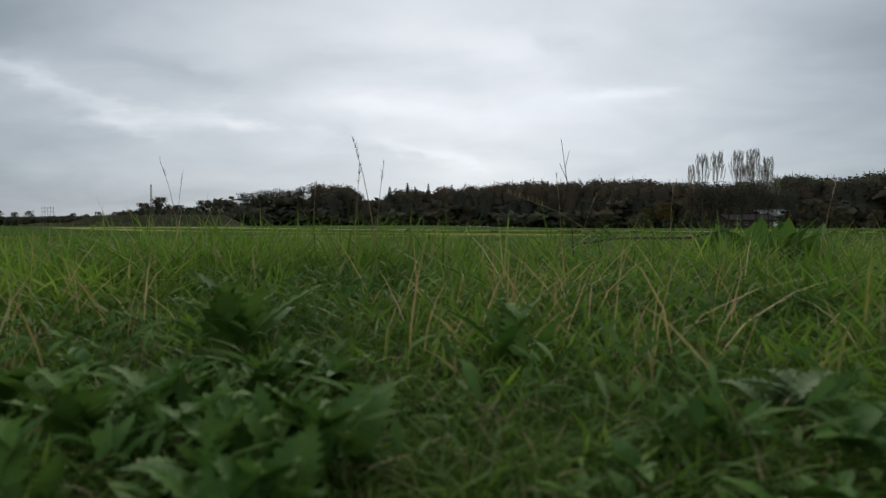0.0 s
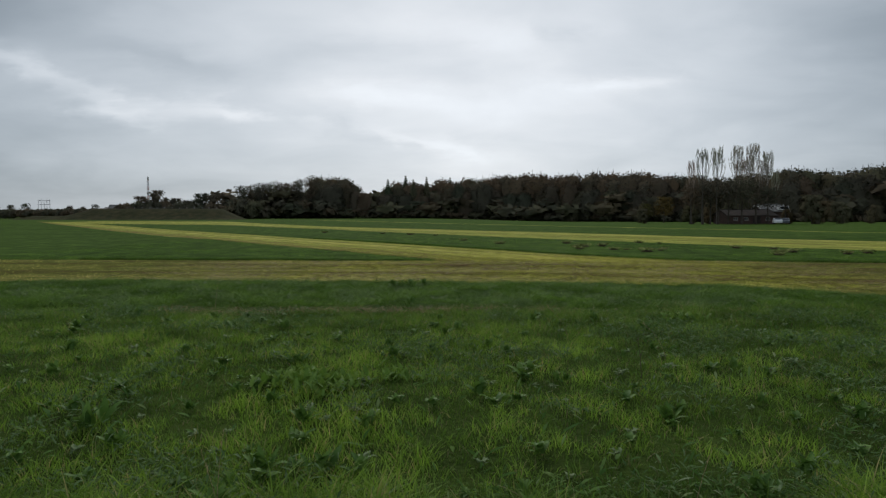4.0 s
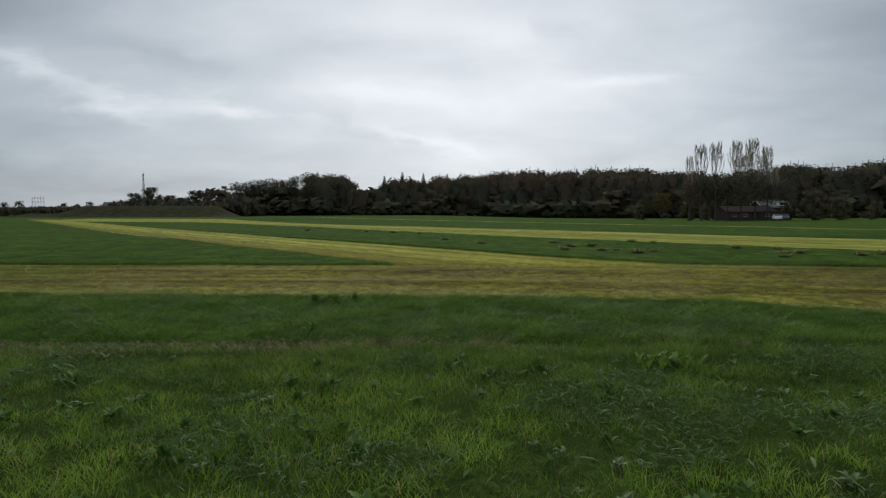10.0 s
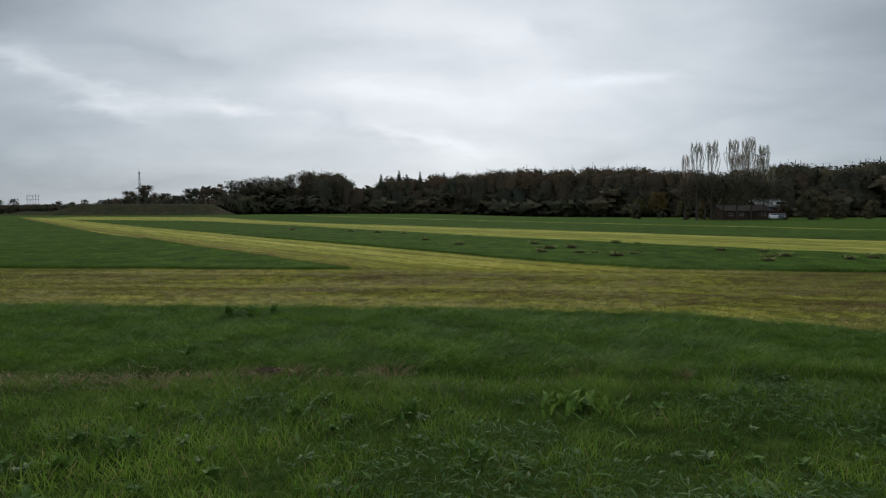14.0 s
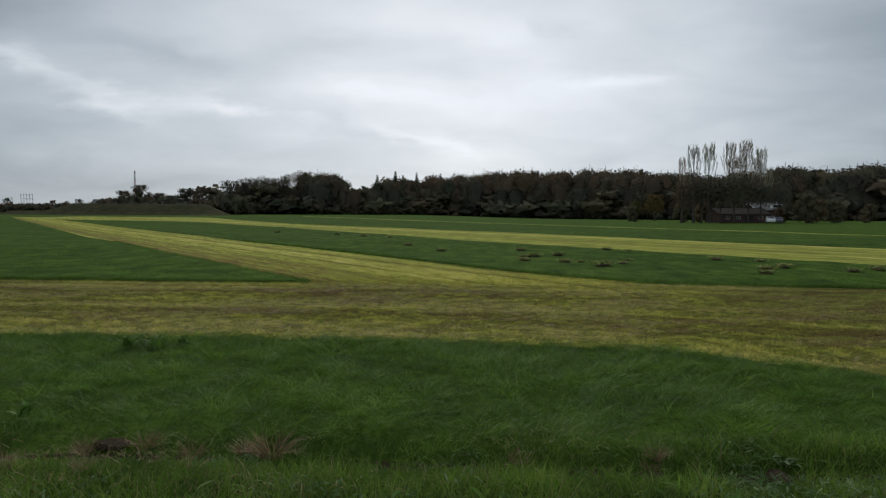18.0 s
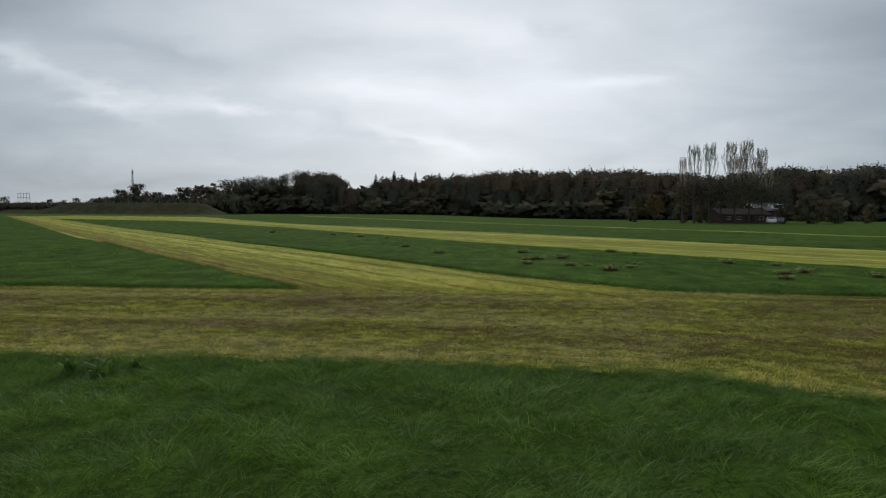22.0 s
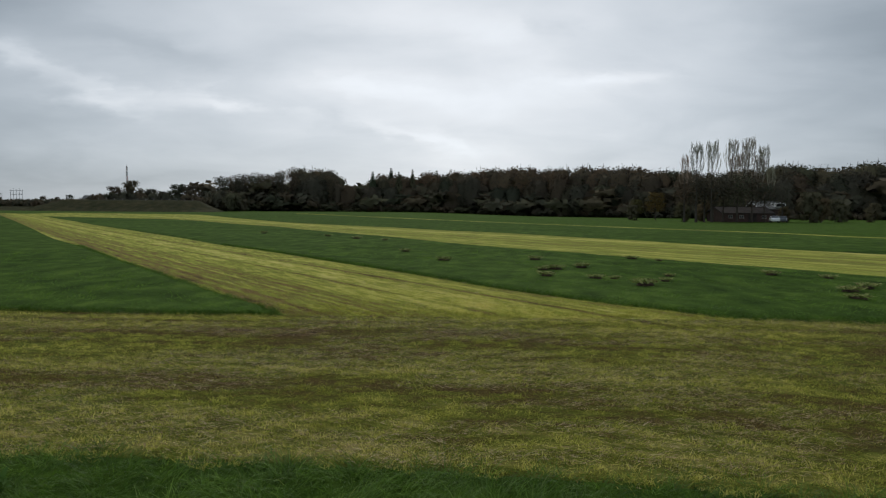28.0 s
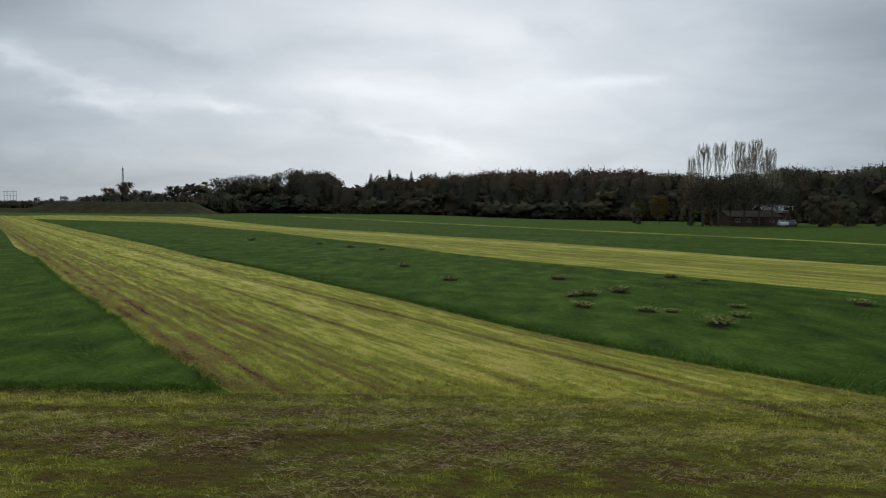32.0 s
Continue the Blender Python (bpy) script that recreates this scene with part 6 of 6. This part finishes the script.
def straw_tuft(seed, x, y, size, n=110):
    root = tagged(new("straw_tuft"), "dry brown straw tuft at the ditch edge", "dry grass", "straw tufts along the ditch")
    r = np.random.default_rng(seed)
    a, d = r.uniform(0, 6.283, n), 0.07 * np.sqrt(r.uniform(0, 1, n))
    v, t = blades(d * np.cos(a), d * np.sin(a), np.full(n, -0.01), r.uniform(0.06, 0.19, n), r.uniform(0.003, 0.006, n), r.uniform(0.1, 0.7, n), r.uniform(0.1, 1.2, n), 3, lie=a)
    tuft = new("tuft", tri_mesh("tuft", v, t, M_TAN))
    tuft.parent = root
    tagged(tuft, kind="stuff")
    root.matrix_basis = scaled(x, y, float(gz(x, y)), seed * 31, size)
    return root


st = straw_tuft(401, 1.63, 8.42, 1.3, 240)
for k, (x, y, s) in enumerate(((1.42, 8.44, 1.1), (0.70, 8.47, 1.3), (0.28, 8.42, 1.2), (1.06, 8.40, 1.2), (0.85, 8.3, 0.9), (3.42, 8.18, 1.1), (4.37, 8.14, 1.1), (0.05, 7.9, 1.0), (-0.3, 8.0, 1.2), (-0.7, 7.9, 1.2), (-1.1, 8.0, 1.2), (-1.6, 8.3, 1.0), (0.6, 7.8, 0.9), (1.2, 7.95, 0.7),
                               (3.35, 8.05, 0.9), (3.6, 7.9, 0.6), (3.95, 7.85, 0.6), (4.3, 8.05, 0.8), (2.6, 8.1, 0.5), (2.1, 8.2, 0.5), (-2.4, 8.4, 1.0), (-0.2, 7.6, 0.8))):
    copy_thing(st, scaled(x, y, float(gz(x, y)), k * 53, 0.46 * s, 0.56 * s))
# added dark lumps: the first stands in for a hole, the rest for shade
for k, (x, y, s) in enumerate(((0.45, 8.46, 0.7), (4.3, 7.95, 0.6), (5.1, 7.9, 0.7), (3.9, 8.0, 0.5))):
    bm = bmesh.new()
    bmesh.ops.create_icosphere(bm, subdivisions=2, radius=1.0)
    for v in bm.verts:
        q = 1 + 0.3 * noise.noise(v.co * 2.2 + Vector((k * 9, 0, 0)))
        v.co = Vector((v.co.x * 0.20 * q, v.co.y * 0.10 * q, v.co.z * 0.06 * q))
    me = bpy.data.meshes.new("earth_or_shade_lump")
    bm.to_mesh(me)
    bm.free()
    me.materials.append(M_EARTH_SHADE)
    tagged(new("earth_or_shade_lump", me), "dark earth lump standing in for the hole and shade in the ditch", "clod", "clods in the ditch").matrix_basis = scaled(x, y, float(gz(x, y)) + 0.03, k * 40, s)


def dry_stem(x, y, height, lean, az, seed, label="thin dry grass stem with a feathery seed head"):
    r = np.random.default_rng(seed)
    root = tagged(new("grass_stem"), label, "grass stem", "dry stems in the meadow")
    dx, dy = math.cos(radians(az)) * lean, math.sin(radians(az)) * lean
    pts = [(dx * height * t * t, dy * height * t * t, height * (t - 0.25 * lean * t * t)) for t in (0, 0.25, 0.5, 0.75, 1)]
    v, f = tube(pts, [0.0016, 0.0014, 0.0012, 0.0009, 0.0006], 5)
    mesh_object("stalk", v, f, M_STEM, root)
    p = np.array(pts[4])[None] * np.ones((14, 1)) + (np.array(pts[3]) - np.array(pts[4])) * r.uniform(0, 0.7, (14, 1))
    v, t = blades(p[:, 0], p[:, 1], p[:, 2], np.full(14, 0.016), np.full(14, 0.002), r.uniform(0, 0.6, 14), np.zeros(14), 2)
    new("seed_head", tri_mesh("seed_head", v, t, M_STRAW)).parent = root
    root.location = (x, y, float(gz(x, y)))


r = np.random.default_rng(17)
for k, (x, y, h, l, az) in enumerate(((0.10, 0.22, 0.42, 0.16, 165), (0.07, 0.45, 0.37, 0.08, 30), (0.03, 0.30, 0.34, 0.05, 20), (0.76, 0.35, 0.36, 0.9, 178), (-0.80, 1.2, 0.50, 0.25, 150), (-0.95, 1.5, 0.46, 0.1, 60), (-0.20, 0.9, 0.36, 0.1, 80),
                                      (0.70, 0.9, 0.40, 0.15, 100), (1.05, 0.8, 0.36, 0.2, 60), (1.45, 0.6, 0.38, 0.35, 40), (-2.75, 6.5, 0.66, 0.15, 60), (1.25, 5.3, 0.45, 0.5, 160), (1.9, 4.4, 0.40, 0.5, 150),
                                      (-1.9, 1.6, 0.42, 0.2, 100), (0.9, 1.5, 0.38, 0.3, 30), (-1.3, 0.5, 0.40, 0.15, 120))):
    dry_stem(x, y, h, l, az, 500 + k)


def twig(x, y, height):
    root = tagged(new("dead_twig"), "dead brown forked weed stalk standing in the grass", "twig")
    v, f = merge([tube([(0, 0, 0), (-0.015, 0, height * 0.5), (-0.05, 0, height)], [0.003, 0.002, 0.0008], 5), tube([(-0.015, 0, height * 0.5), (0.03, 0.01, height * 0.68)], [0.002, 0.001], 4),
                  tube([(-0.03, 0, height * 0.72), (-0.055, 0.0, height * 0.83)], [0.002, 0.0008], 4), tube([(-0.035, 0, height * 0.8), (-0.02, 0.01, height * 0.92)], [0.0015, 0.0007], 4)])
    mesh_object("stalk", v, f, M_BRANCH, root)
    root.location = (x, y, float(gz(x, y)))


twig(0.72, 0.78, 0.49)
twig(1.52, 3.9, 0.40)


def fallen_branch():
    root = tagged(new("fallen_branch"), "thin dark dead branch lying on the grass", "branch")
    v, f = tube([(-0.38, -0.03, 0.0), (-0.1, 0.02, 0.015), (0.2, 0.01, 0.0), (0.42, 0.06, 0.02)], [0.002, 0.004, 0.005, 0.003], 7)
    mesh_object("stick", v, f, M_BRANCH, root)
    for k, (px, dx, dy, dz) in enumerate(((-0.1, -0.12, 0.05, 0.12), (0.1, 0.06, -0.08, 0.10), (0.25, 0.10, 0.1, 0.02))):
        v, f = tube([(px, 0.015, 0.01), (px + dx, 0.015 + dy, dz)], [0.0022, 0.001], 5)
        mesh_object("side_twig", v, f, M_BRANCH, root)
    root.matrix_basis = pose(1.02, 0.97, 0.15, 0, -3, 14)


fallen_branch()

# dry blades standing in loose bunches among the green round the start
p = np.concatenate([np.stack(scatter(95, -1.8, 2.4, -0.6, 1.6), 1), np.stack(scatter(16, 0.2, 0.7, -0.45, 0.2), 1), np.stack(scatter(7, -0.75, -0.3, -0.3, 0.3), 1)])
p = p[(np.abs(p[:, 0] - 0.25) < 0.3 + 0.8 * (p[:, 1] + 1.3)) & (np.hypot(p[:, 0] - 0.25, p[:, 1] + 1.3) > 0.78)]
p = np.repeat(p, 7, 0)
p = p + rng.normal(0, 0.05, p.shape)
x, y, n = p[:, 0], p[:, 1], len(p)
stuff("dry_blades", [blades(x, y, gz(x, y), rng.uniform(0.06, 0.23, n), rng.uniform(0.002, 0.0045, n), rng.uniform(0, 0.55, n), rng.uniform(0, 0.7, n), 3)], M_PALE_STRAW, "dry straw-coloured blades among the green grass", "dry grass")

# matted dead grass before the ditch, and reddish thatch under the first leaves
x, y = scatter(8000, -4.0, 4.5, 7.3, 8.5)
ok = speckle(x * 1.1 + 3, y * 1.6) + 0.5 * smooth_step(2.4, 0.2, x) + rng.normal(0, 0.14, len(x)) > 0.74
x, y = x[ok], y[ok]
a, d = rng.uniform(-0.9, 0.9, 1500), rng.uniform(0.42, 1.6, 1500)
x, y = np.r_[x, 0.25 + d * np.sin(a)], np.r_[y, -1.3 + d * np.cos(a)]
n = len(x)
size = np.where(y < 3, 0.38, 1.0)
stuff("dead_thatch", [blades(x, y, gz(x, y) + np.where(y > 3, rng.uniform(0.03, 0.10, n), rng.uniform(0, 0.04, n)), size * rng.uniform(0.02, 0.06, n), size * rng.uniform(0.003, 0.006, n), rng.uniform(0.6, 2.0, n), rng.uniform(0, 1.0, n), 3)], M_RUST, "matted reddish-brown dead grass", "dry grass")
